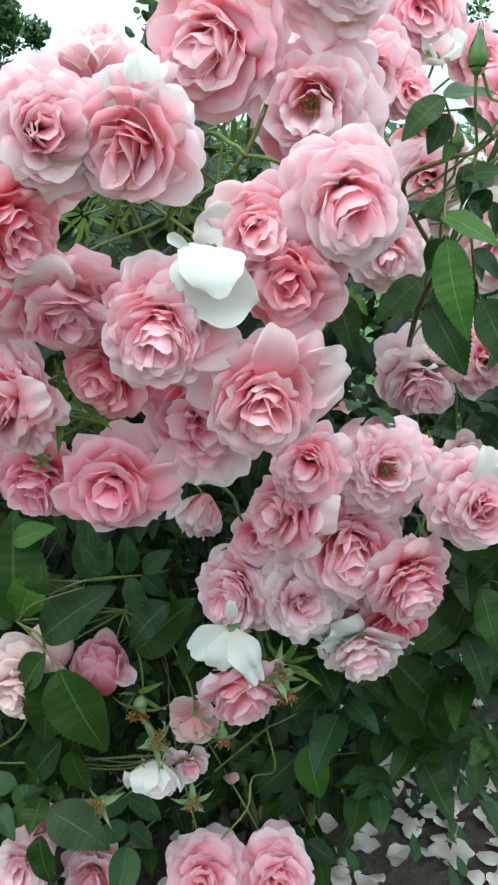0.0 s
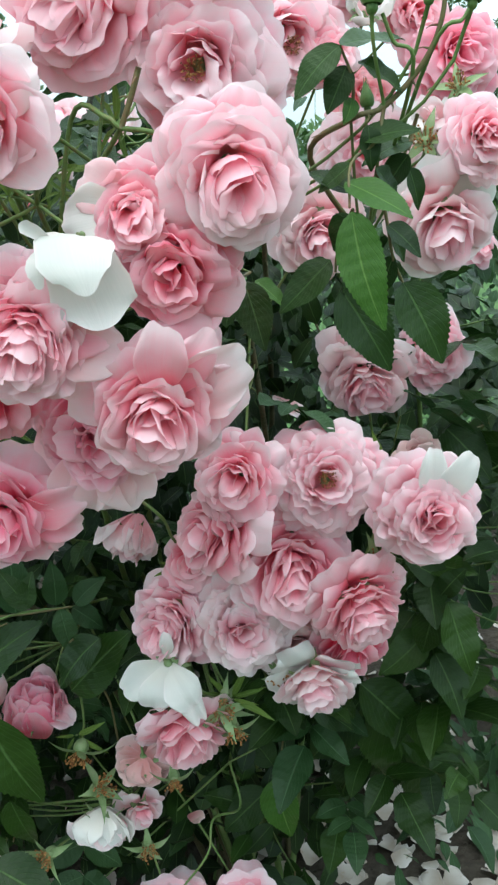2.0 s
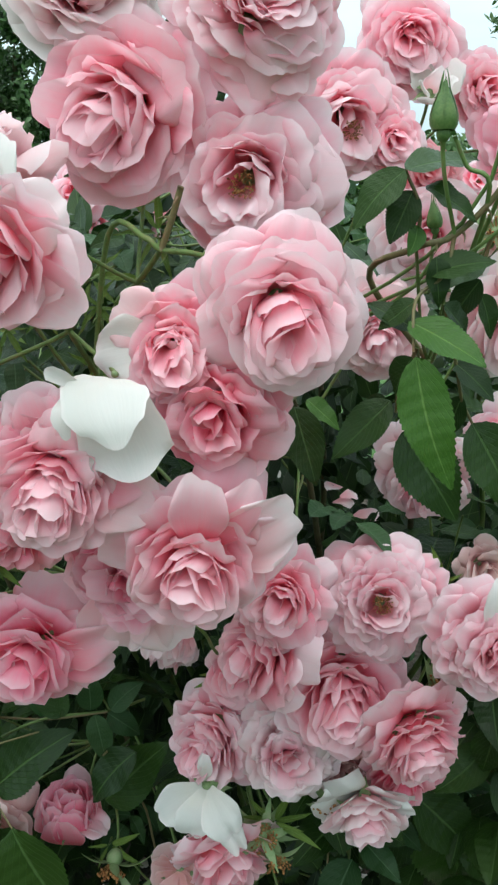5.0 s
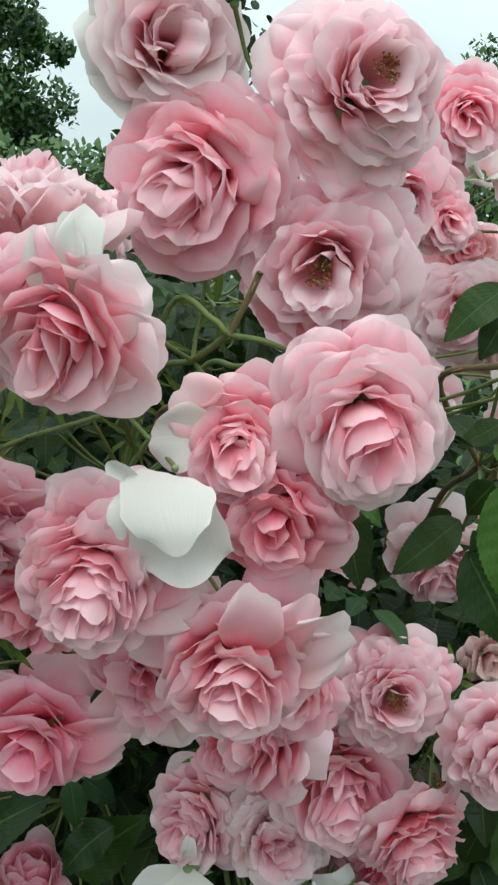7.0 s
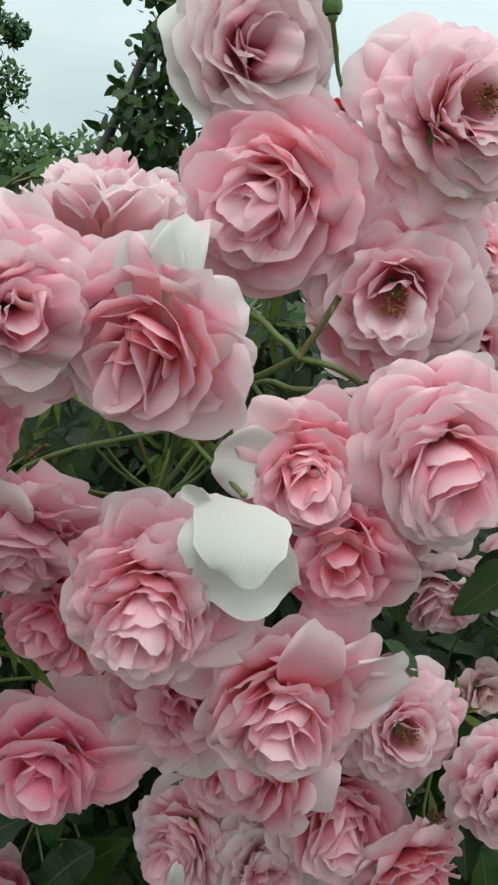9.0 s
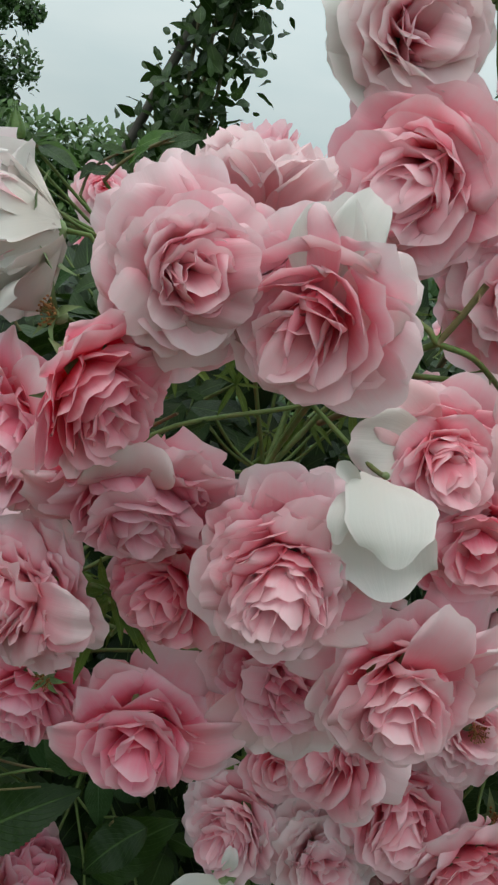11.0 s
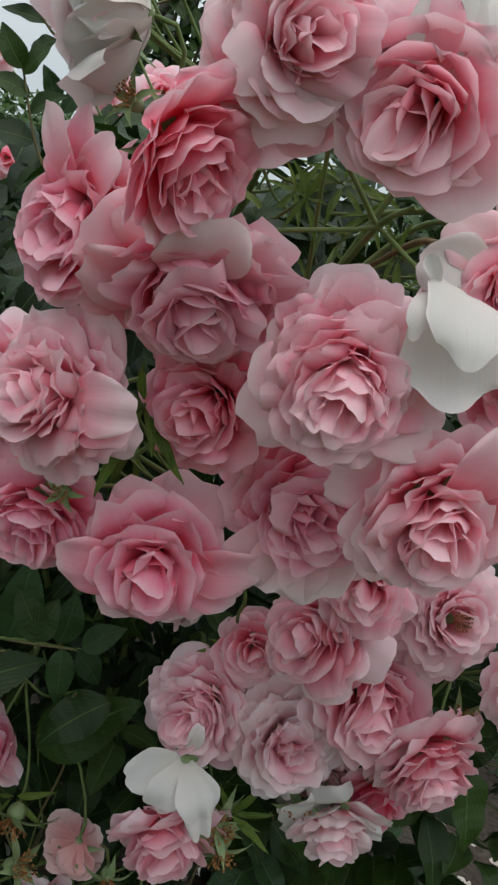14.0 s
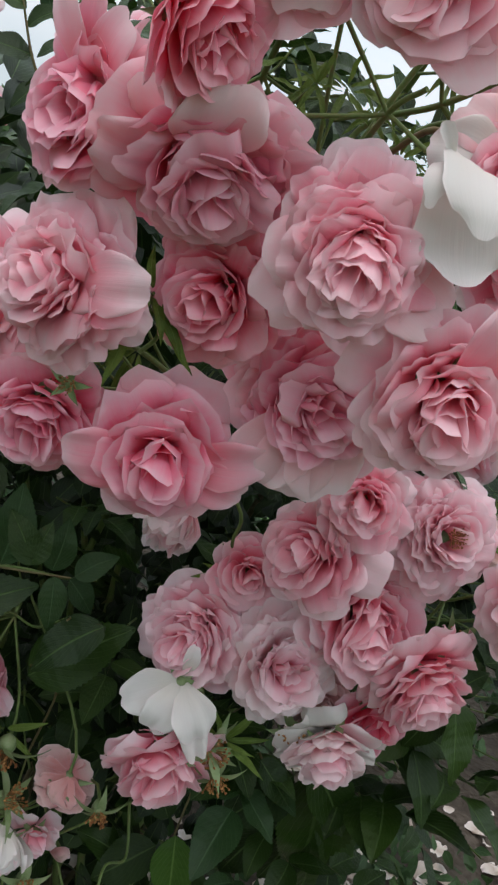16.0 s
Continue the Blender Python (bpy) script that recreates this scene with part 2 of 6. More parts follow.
POST = plain_material("weathered_post", (0.05, 0.045, 0.04), (0.09, 0.08, 0.07), 20.0, 0.85, 0.6, 0.002)
FAR_LEAF = leaf_material("far_foliage", (0.030, 0.075, 0.020), (0.070, 0.140, 0.035), (0.09, 0.16, 0.06), 0.1)


# ---- building tools ----
def mesh_from(name, verts, faces, mats, uvs=None, smooth=True, slots=None):
    me = bpy.data.meshes.new(name)
    me.from_pydata(verts, [], faces)
    for m in mats if isinstance(mats, (list, tuple)) else [mats]:
        me.materials.append(m)
    if uvs is not None:
        layer = me.uv_layers.new(name="UVMap")
        idx = np.empty(len(me.loops), dtype=np.int32)
        me.loops.foreach_get("vertex_index", idx)
        layer.data.foreach_set("uv", np.asarray(uvs, dtype=np.float32)[idx].ravel())
    if slots is not None:
        me.polygons.foreach_set("material_index", np.asarray(slots, dtype=np.int32))
    me.polygons.foreach_set("use_smooth", np.full(len(me.polygons), smooth))
    me.update()
    return me


def child(name, me, parent, m=None, label=""):
    ob = new(name, me)
    ob.parent = parent
    if m is not None:
        ob.matrix_basis = m
    return tagged(ob, label)


def grid_faces(a, b):
    return [(i * b + j, i * b + j + 1, (i + 1) * b + j + 1, (i + 1) * b + j) for i in range(a - 1) for j in range(b - 1)]


def tube_data(points, radii, sides=7):
    """Vertices and faces of a round tube along points."""
    pts = [Vector(p) for p in points]
    verts, faces, up = [], [], Vector((0.3, 0.2, 0.93)).normalized()
    for i, p in enumerate(pts):
        d = (pts[min(i + 1, len(pts) - 1)] - pts[max(i - 1, 0)]).normalized()
        a = d.cross(up)
        a = a.normalized() if a.length > 1e-4 else Vector((1, 0, 0))
        b = d.cross(a)
        for k in range(sides):
            w = 2 * math.pi * k / sides
            verts.append(tuple(p + (a * math.cos(w) + b * math.sin(w)) * radii[i]))
    for i in range(len(pts) - 1):
        for k in range(sides):
            faces.append((i * sides + k, i * sides + (k + 1) % sides, (i + 1) * sides + (k + 1) % sides, (i + 1) * sides + k))
    faces.append(tuple(range(sides)))
    faces.append(tuple((len(pts) - 1) * sides + k for k in reversed(range(sides))))
    return verts, faces


def bezier(p0, p1, p2, p3, count=10):
    p0, p1, p2, p3 = Vector(p0), Vector(p1), Vector(p2), Vector(p3)
    return [p0 * (1 - t) ** 3 + p1 * 3 * t * (1 - t) ** 2 + p2 * 3 * t * t * (1 - t) + p3 * t ** 3 for t in (i / (count - 1) for i in range(count))]


def smooth_line(points, per=5):
    """A smooth line through a few points."""
    p = [Vector(q) for q in points]
    p = [p[0] * 2 - p[1]] + p + [p[-1] * 2 - p[-2]]
    out = []
    for i in range(1, len(p) - 2):
        for k in range(per):
            t = k / per
            out.append(0.5 * ((2 * p[i]) + (p[i + 1] - p[i - 1]) * t + (2 * p[i - 1] - 5 * p[i] + 4 * p[i + 1] - p[i + 2]) * t * t + (3 * p[i] - p[i - 1] - 3 * p[i + 1] + p[i + 2]) * t ** 3))
    out.append(p[-2])
    return out


def aim(place, axis, spin=0.0):
    """A pose whose z looks along axis, turned by spin round it."""
    q = Vector(axis).normalized().to_track_quat("Z", "Y")
    return Matrix.Translation(place) @ q.to_matrix().to_4x4() @ Matrix.Rotation(spin, 4, "Z")


# ---- the rose flower ----
def petal_data(rng, length, half, a0, a1, tip, wrap, ruffle, rows=9, nv=9, notch=0.05):
    """One petal along the bloom's axis z, leaning out along x: a0, a1 its lean at claw and rim, tip the roll of its rim, wrap its cup."""
    verts, uvs = [], []
    seed = rng.uniform(0, 90)
    skew, fold = rng.uniform(-0.14, 0.14), rng.uniform(-0.10, 0.16)
    curl_side = rng.uniform(0.2, 1.3), rng.uniform(0.2, 1.3)
    spine, x, z = [], 0.0, 0.0
    fine = 40
    for k in range(fine + 1):
        s = k / fine
        ang = a0 + (a1 - a0) * (s ** 1.15) + tip * max(0.0, (s - 0.66) / 0.34) ** 1.6
        spine.append((x, z, ang))
        x += math.sin(ang) * length / fine
        z += math.cos(ang) * length / fine
    for i in range(rows):
        s0 = math.sin((i / (rows - 1)) ** 0.9 * math.pi / 2)
        shape = 0.20 + 0.80 * math.sin(s0 / 0.58 * math.pi / 2) ** 1.2 if s0 < 0.58 else math.sqrt(max(0.0, 1 - ((s0 - 0.58) / 0.445) ** 2.3))
        for j in range(nv):
            v = math.sin((-1 + 2 * j / (nv - 1)) * math.pi / 2 * 0.92) / math.sin(math.pi / 2 * 0.92)
            w = half * shape
            dip = notch * math.exp(-((v * shape) / 0.30) ** 2) + 0.07 * noise.noise(Vector((v * shape * 3.0, seed, 1.7)))
            s = max(0.0, s0 - dip * s0 ** 4)
            f = min(s * fine, fine - 1e-6)
            k = int(f)
            (xa, za, aa), (xb, zb, ab) = spine[k], spine[k + 1]
            t = f - k
            px, pz, ang = xa + (xb - xa) * t, za + (zb - za) * t, aa + (ab - aa) * t
            nx, nz = -math.cos(ang), math.sin(ang)
            q = w * v / wrap
            side, lift = wrap * math.sin(q), wrap * (1 - math.cos(q))
            vv = abs(v) * shape
            c = curl_side[0] if v < 0 else curl_side[1]
            lift -= half * 0.34 * c * s ** 2 * max(0.0, vv - 0.55) ** 1.5 / 0.30 * (1 if tip > 0 else -0.2)
            lift += fold * half * vv * s
            lift += 1.5 * ruffle * half * (s ** 1.5) * (0.85 * noise.noise(Vector((v * 1.3, s * 1.6, seed))) + 0.40 * noise.noise(Vector((v * 3.6, s * 3.6, seed + 9))))
            lift += (0.55 + 1.5 * ruffle) * half * max(0.0, max(s0, vv) - 0.60) * noise.noise(Vector((v * 3.4 + seed, s * 2.2, seed * 0.3)))
            side += skew * length * s * s
            verts.append((px + nx * lift, side, pz + nz * lift))
            uvs.append((0.5 + 0.5 * v, s0))
    return verts, uvs


FACES_9 = grid_faces(11, 15)
FACES_7 = grid_faces(7, 7)


def sepal_data(length, width, lean, bend):
    verts, n = [], 8
    x = z = 0.0
    for i in range(n):
        s = i / (n - 1)
        ang = lean + bend * s
        w = width * (math.sin(math.pi * min(1, s * 0.72 + 0.22)) ** 1.2) * (1 - 0.75 * s)
        for v in (-1, 0, 1):
            verts.append((x + 0.10 * width * abs(v), w * v, z + 0.35 * w * abs(v)))
        x += math.sin(ang) * length / n
        z += math.cos(ang) * length / n
    faces = []
    for i in range(n - 1):
        for j in range(2):
            a = i * 3 + j
            faces.append((a, a + 1, a + 4, a + 3))
    return verts, faces


def ball_data(radius, stretch=1.0, centre=(0, 0, 0), rings=7, sides=10, pinch=0.0):
    verts, faces = [], []
    for i in range(rings + 1):
        a = math.pi * i / rings
        rr = math.sin(a) * radius * (1 + pinch * math.cos(a))
        for k in range(sides):
            w = 2 * math.pi * k / sides
            verts.append((centre[0] + rr * math.cos(w), centre[1] + rr * math.sin(w), centre[2] + math.cos(a) * radius * stretch))
    for i in range(rings):
        for k in range(sides):
            faces.append((i * sides + k, i * sides + (k + 1) % sides, (i + 1) * sides + (k + 1) % sides, (i + 1) * sides + k))
    return verts, faces


def stamen_data(rng, count, r):
    """Thin filaments with small anthers, standing in a ring."""
    verts, faces = [], []
    for _ in range(count):
        w, lean, h = rng.uniform(0, 2 * math.pi), rng.uniform(0.1, 0.9), r * rng.uniform(0.6, 1.1)
        d = Vector((math.cos(w) * math.sin(lean), math.sin(w) * math.sin(lean), math.cos(lean)))
        base = Vector((math.cos(w), math.sin(w), 0)) * r * 0.25
        tv, tf = tube_data([base, base + d * h * 0.6, base + d * h], [r * 0.018] * 3, 3)
        bv, bf = ball_data(r * 0.085, 1.2, base + d * h, 3, 5)
        for vv, ff in ((tv, tf), (bv, bf)):
            o = len(verts)
            verts += [tuple(q) for q in vv]
            faces += [tuple(o + k for k in g) for g in ff]
    return verts, faces


HOLDERS = []   # places on the canes from which flower stalks rise


def stalk(thing, m, start, to, r, mat=None, name="pedicel"):
    """A curved stalk from the flower's base (local start, along -z) to a place in the world."""
    end = m.inverted() @ Vector(to)
    gap = (end - Vector(start)).length
    p = bezier(start, Vector(start) - Vector((0, 0, gap * 0.35)), end + (Vector(start) - end) * 0.25, end, 9)
    v, f = tube_data(p, [r * 1.25] + [r] * 8, 7)
    child(name, mesh_from(name, v, f, mat or STEM), thing)


def nearest_holder(place, axis):
    back = Vector(place) - Vector(axis) * 0.04
    ranked = sorted(HOLDERS, key=lambda h: (Vector(h) - back).length + (0.3 if h[1] < place[1] + 0.015 else 0))
    near = [h for h in ranked[:4] if (Vector(h) - back).length < 1.45 * (Vector(ranked[0]) - back).length + 0.01]
    return near[int(abs(place[0] * 9173 + place[2] * 5171)) % len(near)]


TONES = {"rosy": ("rosy", "rosy", "pink"), "pink": ("pink", "pink", "light"), "light": ("pink", "light", "light"), "deep": ("deep", "deep", "pink"), "pale": ("light", "pale", "pale"), "white": ("pale", "white", "white")}


def calyx_and_sepals(thing, rng, R, sepals):
    cv, cf = ball_data(R * 0.15, 1.25, (0, 0, -R * 0.38), 7, 10, -0.2)
    child("calyx", mesh_from("calyx", cv, cf, SEPAL), thing)
    for k in range(5 if sepals else 0):
        lv, lf = sepal_data(R * rng.uniform(0.55, 0.75), R * 0.16, radians(rng.uniform(75, 110)), radians(rng.uniform(10, 55)))
        child("sepal", mesh_from("sepal", lv, lf, SEPAL), thing, Matrix.Rotation(k * 1.2566 + 0.3, 4, "Z") @ Matrix.Translation((R * 0.08, 0, -R * 0.32)))


def bloom_petal(rng, base, ctrl, tip, half, wrap, ruffle, roll, notch, nr, nc):
    """One broad petal of a double rose. base, ctrl and tip bend its spine in the plane of x (outwards) and z (the bloom's axis); it is cupped round a circle of radius wrap, with a blunt, softly wavy rim that rolls out by roll."""
    seed = rng.uniform(0, 90)
    skew, waves = rng.uniform(-0.10, 0.10), rng.uniform(1.3, 2.3)
    verts, uvs = [], []
    for i in range(nr):
        s = (i / (nr - 1)) ** 0.85
        wide = half * (0.24 + 0.76 * math.sin(min(1.0, s / 0.72) * math.pi / 2) ** 1.15) * (1 - 0.10 * max(0.0, (s - 0.72) / 0.28) ** 2)
        for j in range(nc):
            v = math.sin((-1 + 2 * j / (nc - 1)) * 1.35) / math.sin(1.35)
            rim = 1 - 0.40 * (1 - math.sqrt(max(0.0, 1 - abs(v) ** 2.3))) - notch * math.exp(-(v / 0.22) ** 2) + 0.08 * noise.noise(Vector((v * 1.5, seed, 1.7))) + 0.022 * noise.noise(Vector((v * 4.0, seed, 4.1)))
            t = s * (1 - s * s * (1 - rim)) if s < 1 else rim
            o = 1 - t
            px = base[0] * o * o + 2 * ctrl[0] * o * t + tip[0] * t * t
            pz = base[1] * o * o + 2 * ctrl[1] * o * t + tip[1] * t * t
            dx = (ctrl[0] - base[0]) * o + (tip[0] - ctrl[0]) * t
            dz = (ctrl[1] - base[1]) * o + (tip[1] - ctrl[1]) * t
            d = math.hypot(dx, dz) or 1.0
            nx, nz = -dz / d, dx / d
            q = wide * v / wrap
            side, lift = wrap * math.sin(q), wrap * (1 - math.cos(q))
            edge = max(0.0, s - 0.62) / 0.38
            edge = max(edge, s * max(0.0, abs(v) - 0.62) / 0.38)
            lift -= roll * half * edge ** 2
            lift += ruffle * half * s ** 1.6 * (1.1 * noise.noise(Vector((v * waves, s * 0.9, seed))) + 0.45 * edge * noise.noise(Vector((v * 3.0, s * 2.0, seed + 9))))
            verts.append((px + nx * lift, side + skew * half * 2 * s * s, pz + nz * lift))
            uvs.append((0.5 + 0.5 * v, s))
    return verts, uvs


def rose(place, axis, radius, tone, petals=38, bloom=0.7, heart="full", label="", seed=0, ruffle=0.22, outer=None, holder=None, spin=None, sepals=True, broad=1.0, strays=(), lean=None, tall=1.0):
    """A double rose. bloom 0 closed to 1 wide open; heart full, open (stamens show); lean: how far the heart sits off the middle, to the side and up."""
    rng = random.Random(seed * 77 + 5)
    m = aim(place, axis, rng.uniform(0, 6.28) if spin is None else spin)
    thing = tagged(new("rose", None), label, "rose", "roses on the bush")
    thing.matrix_world = m
    R = radius * 1.05
    few = petals < 24
    petals = round(petals * 1.6) if petals >= 18 else petals
    nr, nc, faces = (7, 7, FACES_7) if few else (11, 15, FACES_9)
    inner = 0.15 if heart == "open" else 0.05
    shades = TONES.get(tone, (tone, tone, tone))
    if heart == "open":
        shades = (shades[1], shades[1], shades[2])
    lean = lean or (rng.uniform(-0.16, 0.16), rng.uniform(-0.40, -0.16))
    off = m.to_3x3().inverted() @ Vector((lean[0], 0, lean[1])) * R
    off.z = 0
    low = math.atan2(off.y, off.x)
    for i in range(petals):
        u = (i / max(1, petals - 1)) ** 0.85
        phi = i * 2.39996 + rng.uniform(-0.30, 0.30)
        away = 1 - u
        reach = R * (inner + (1 - inner) * u ** 0.80) * rng.uniform(0.88, 1.08) * (1 + 0.06 * u * math.cos(2 * phi + seed))
        rise = R * (0.36 - (0.14 + 0.82 * bloom) * u ** 1.6) + R * rng.uniform(-0.08, 0.08) * (0.35 + away)
        if heart == "open":
            rise -= R * 0.16 * away
        turn_out = radians(6 + (28 + 58 * bloom) * u ** 0.85 + rng.uniform(-11, 11) + 14 * away * rng.uniform(-1, 1) + 16 * (1 - u * u) * math.cos(phi - low))
        if bloom < 0.03:   # still furled: the rims close over the heart
            reach, turn_out = reach * 0.62, radians(-16 + rng.uniform(-10, 10))
        base, tip = (R * (0.02 + 0.08 * u), -R * (0.36 + 0.20 * u) * tall), (reach, rise * tall)
        long = math.hypot(tip[0] - base[0], tip[1] - base[1])
        ctrl = (tip[0] - math.sin(turn_out) * long * 0.52, tip[1] - math.cos(turn_out) * long * 0.52)
        half = R * (0.29 + 0.12 * u ** 0.7) * broad * rng.uniform(0.74, 1.28)
        bend = (away ** 1.5 / 0.30 - 0.55 * u * bloom) * rng.uniform(0.75, 1.2)   # cupped within, bowed back without
        wrap = R / (bend if abs(bend) > 0.05 else 0.05)
        roll = rng.uniform(-0.08, 0.16) + 0.30 * bloom * u + (rng.uniform(0.2, 0.8) if rng.random() < 0.22 else 0)
        v, uv = bloom_petal(rng, base, ctrl, tip, half, wrap, ruffle * rng.uniform(0.7, 1.5) * (1.0 + 0.1 * away), roll, rng.uniform(-0.03, 0.07), nr, nc)
        twist = Matrix.Rotation(rng.uniform(-0.15, 0.15) * (1 + 0.9 * away), 3, "X")
        turn = Matrix.Rotation(phi, 3, "Z")
        pts = [tuple(turn @ (twist @ Vector(q)) + off * (w[1] ** 1.5 * away)) for q, w in zip(v, uv)]
        pick = u + rng.uniform(-0.10, 0.10)
        mat = PETAL[outer] if outer and pick > 0.80 else PETAL[shades[0 if pick < 0.34 else 1 if pick < 0.80 else 2]]
        child("petal", mesh_from("petal", pts, faces, mat, uv), thing)
    for way, long, wide, tilt, shade in strays:   # single petals that flare out of the bloom
        d = m.to_3x3().inverted() @ Vector(way)
        t = radians(tilt)
        end = (R * (0.08 + math.sin(t) * long), R * (math.cos(t) * long - 0.26))
        v, uv = bloom_petal(rng, (R * 0.08, -R * 0.30), (end[0] * 0.5, end[1] * 0.5 + R * 0.10), end, R * wide * 0.95, R * 0.9, 0.3, rng.uniform(0, 0.35), 0.03, 11, 15)
        turn = Matrix.Rotation(math.atan2(d.y, d.x), 3, "Z")
        child("petal", mesh_from("petal", [tuple(turn @ Vector(q)) for q in v], FACES_9, PETAL[shade], uv), thing)
    if heart == "open":
        sv, sf = stamen_data(rng, 70, R * 0.15)
        tagged(child("stamen_tuft", mesh_from("stamen_tuft", sv, sf, STAMEN), thing, Matrix.Translation(off * 0.7 + Vector((0, 0, R * 0.02))), "brown withering stamens"), kind="stuff")
    calyx_and_sepals(thing, rng, R, sepals)
    stalk(thing, m, (0, 0, -R * 0.5), holder or nearest_holder(place, axis), 0.0012)
    return thing


def draped_petal(spine, halves, across, cup, rng, ruffle=0.08, nr=13, nc=13):
    """A single broad petal that hangs along a smooth spine: half widths at the spine's points, the way across it, and how far its sides bend away."""
    line = smooth_line(spine, 6)
    wide = np.interp(np.linspace(0, len(halves) - 1, nr), range(len(halves)), halves)
    at = [line[round(k * (len(line) - 1) / (nr - 1))] for k in range(nr)]
    across, seed = Vector(across).normalized(), rng.uniform(0, 90)
    verts, uvs = [], []
    for i, p in enumerate(at):
        d = (at[min(i + 1, nr - 1)] - at[max(i - 1, 0)]).normalized()
        side = (across - d * across.dot(d)).normalized()
        out = d.cross(side)
        w = wide[i]
        for j in range(nc):
            v = math.sin((-1 + 2 * j / (nc - 1)) * 1.35) / math.sin(1.35)
            end = max(0.0, i / (nr - 1) - 0.75) / 0.25
            lift = cup * w * v * v + ruffle * w * (noise.noise(Vector((v * 1.5, i * 0.16, seed))) + 0.5 * abs(v) * noise.noise(Vector((v * 3.0, i * 0.4, seed + 5))))
            verts.append(tuple(p + side * w * v * (1 + 0.10 * noise.noise(Vector((i * 0.35, seed, v)))) - out * lift - d * (end * w * 0.55 * v * v)))
            uvs.append((0.5 + 0.5 * v, 0.35 + 0.6 * i / (nr - 1)))
    return verts, uvs


FACES_13 = grid_faces(13, 13)


def draped_rose(place, axis, radius, petals, label, seed=0):
    """A rose that has lost all but a few broad petals, each given by spine, half widths, way across, cup and shade."""
    rng = random.Random(seed)
    m = aim(place, axis)
    thing = tagged(new("rose", None), label, "rose", "roses on the bush")
    thing.matrix_world = m
    for spine, halves, across, cup, shade in petals:
        v, uv = draped_petal(spine, halves, across, cup, rng)
        back = m.inverted()
        child("petal", mesh_from("petal", [tuple(back @ Vector(q)) for q in v], FACES_13, PETAL[shade], uv), thing)
    calyx_and_sepals(thing, rng, radius, False)
    stalk(thing, m, (0, 0, -radius * 0.4), nearest_holder(place, axis), 0.0012)
    return thing


def rosebud(place, axis, size, label="", tone="pink", seed=0, holder=None, showing=0.3):
    """A closed pointed bud: five green sepals that hug a teardrop of furled petals, on a swollen hip."""
    rng = random.Random(seed + 900)
    m = aim(place, axis, rng.uniform(0, 6))
    thing = tagged(new("rosebud", None), label, "rosebud", "buds on the bush")
    thing.matrix_world = m

    def girth(s):
        return size * 0.34 * math.sin(math.pi * min(1.0, 0.10 + 0.90 * s) ** 0.62) ** 0.9 * (1 - 0.25 * s) if s < 1 else 0.0

    def height(s):
        return size * (-0.34 + 1.25 * s)
    bv = [(girth(i / 11) * math.cos(k * 0.5236), girth(i / 11) * math.sin(k * 0.5236), height(i / 11)) for i in range(12) for k in range(12)]
    bf = [(i * 12 + k, i * 12 + (k + 1) % 12, (i + 1) * 12 + (k + 1) % 12, (i + 1) * 12 + k) for i in range(11) for k in range(12)]
    child("furled_petals", mesh_from("furled_petals", bv, bf, PETAL[tone] if showing > 0.5 else BUD_GREEN, [(0.5, 0.5)] * len(bv)), thing)
    for k in range(5):
        sv, over = [], rng.uniform(1.02, 1.22)
        for i in range(10):
            s = i / 9
            spread = 0.70 * (1 - s) ** 0.6
            out = girth(min(s, 0.97)) * 1.05 + size * (0.012 + 0.10 * max(0.0, s - 0.85) * (k % 2))
            for j in (-1, -0.4, 0.4, 1):
                w = k * 1.2566 + j * spread
                r_out = out + size * (0.022 if abs(j) < 1 else 0.0)
                sv.append((r_out * math.cos(w), r_out * math.sin(w), height(s * over) if s > 0.8 else height(s)))
        child("sepal", mesh_from("sepal", sv, grid_faces(10, 4), BUD_GREEN), thing)
    hv, hf = ball_data(size * 0.19, 1.2, (0, 0, -size * 0.42), 7, 10)
    child("hip", mesh_from("hip", hv, hf, BUD_GREEN), thing)
    stalk(thing, m, (0, 0, -size * 0.58), holder or nearest_holder(place, axis), 0.0010)
    return thing


def spent_bloom(place, axis, size, label="", seed=0, holder=None):
    """A flower that has dropped its petals: spread sepals round a tuft of brown stamens on a green hip."""
    rng = random.Random(seed + 400)
    m = aim(place, axis, rng.uniform(0, 6))
    thing = tagged(new("spent_rose", None), label, "spent rose", "spent roses on the bush")
    thing.matrix_world = m
    hv, hf = ball_data(size * 0.30, 1.05, (0, 0, -size * 0.22), 7, 10, 0.15)
    child("hip", mesh_from("hip", hv, hf, SEPAL), thing)
    sv, sf = stamen_data(rng, 38, size * 0.55)
    tagged(child("stamen_tuft", mesh_from("stamen_tuft", sv, sf, STAMEN), thing, None, "dry rust-brown stamens"), kind="stuff")
    for k in range(5):
        lv, lf = sepal_data(size * rng.uniform(1.1, 1.6), size * 0.24, radians(rng.uniform(50, 100)), radians(rng.uniform(10, 70)))
        child("sepal", mesh_from("sepal", lv, lf, SEPAL), thing, Matrix.Rotation(k * 1.2566, 4, "Z") @ Matrix.Translation((size * 0.12, 0, -size * 0.05)))
    stalk(thing, m, (0, 0, -size * 0.5), holder or nearest_holder(place, axis), 0.0012)
    return thing


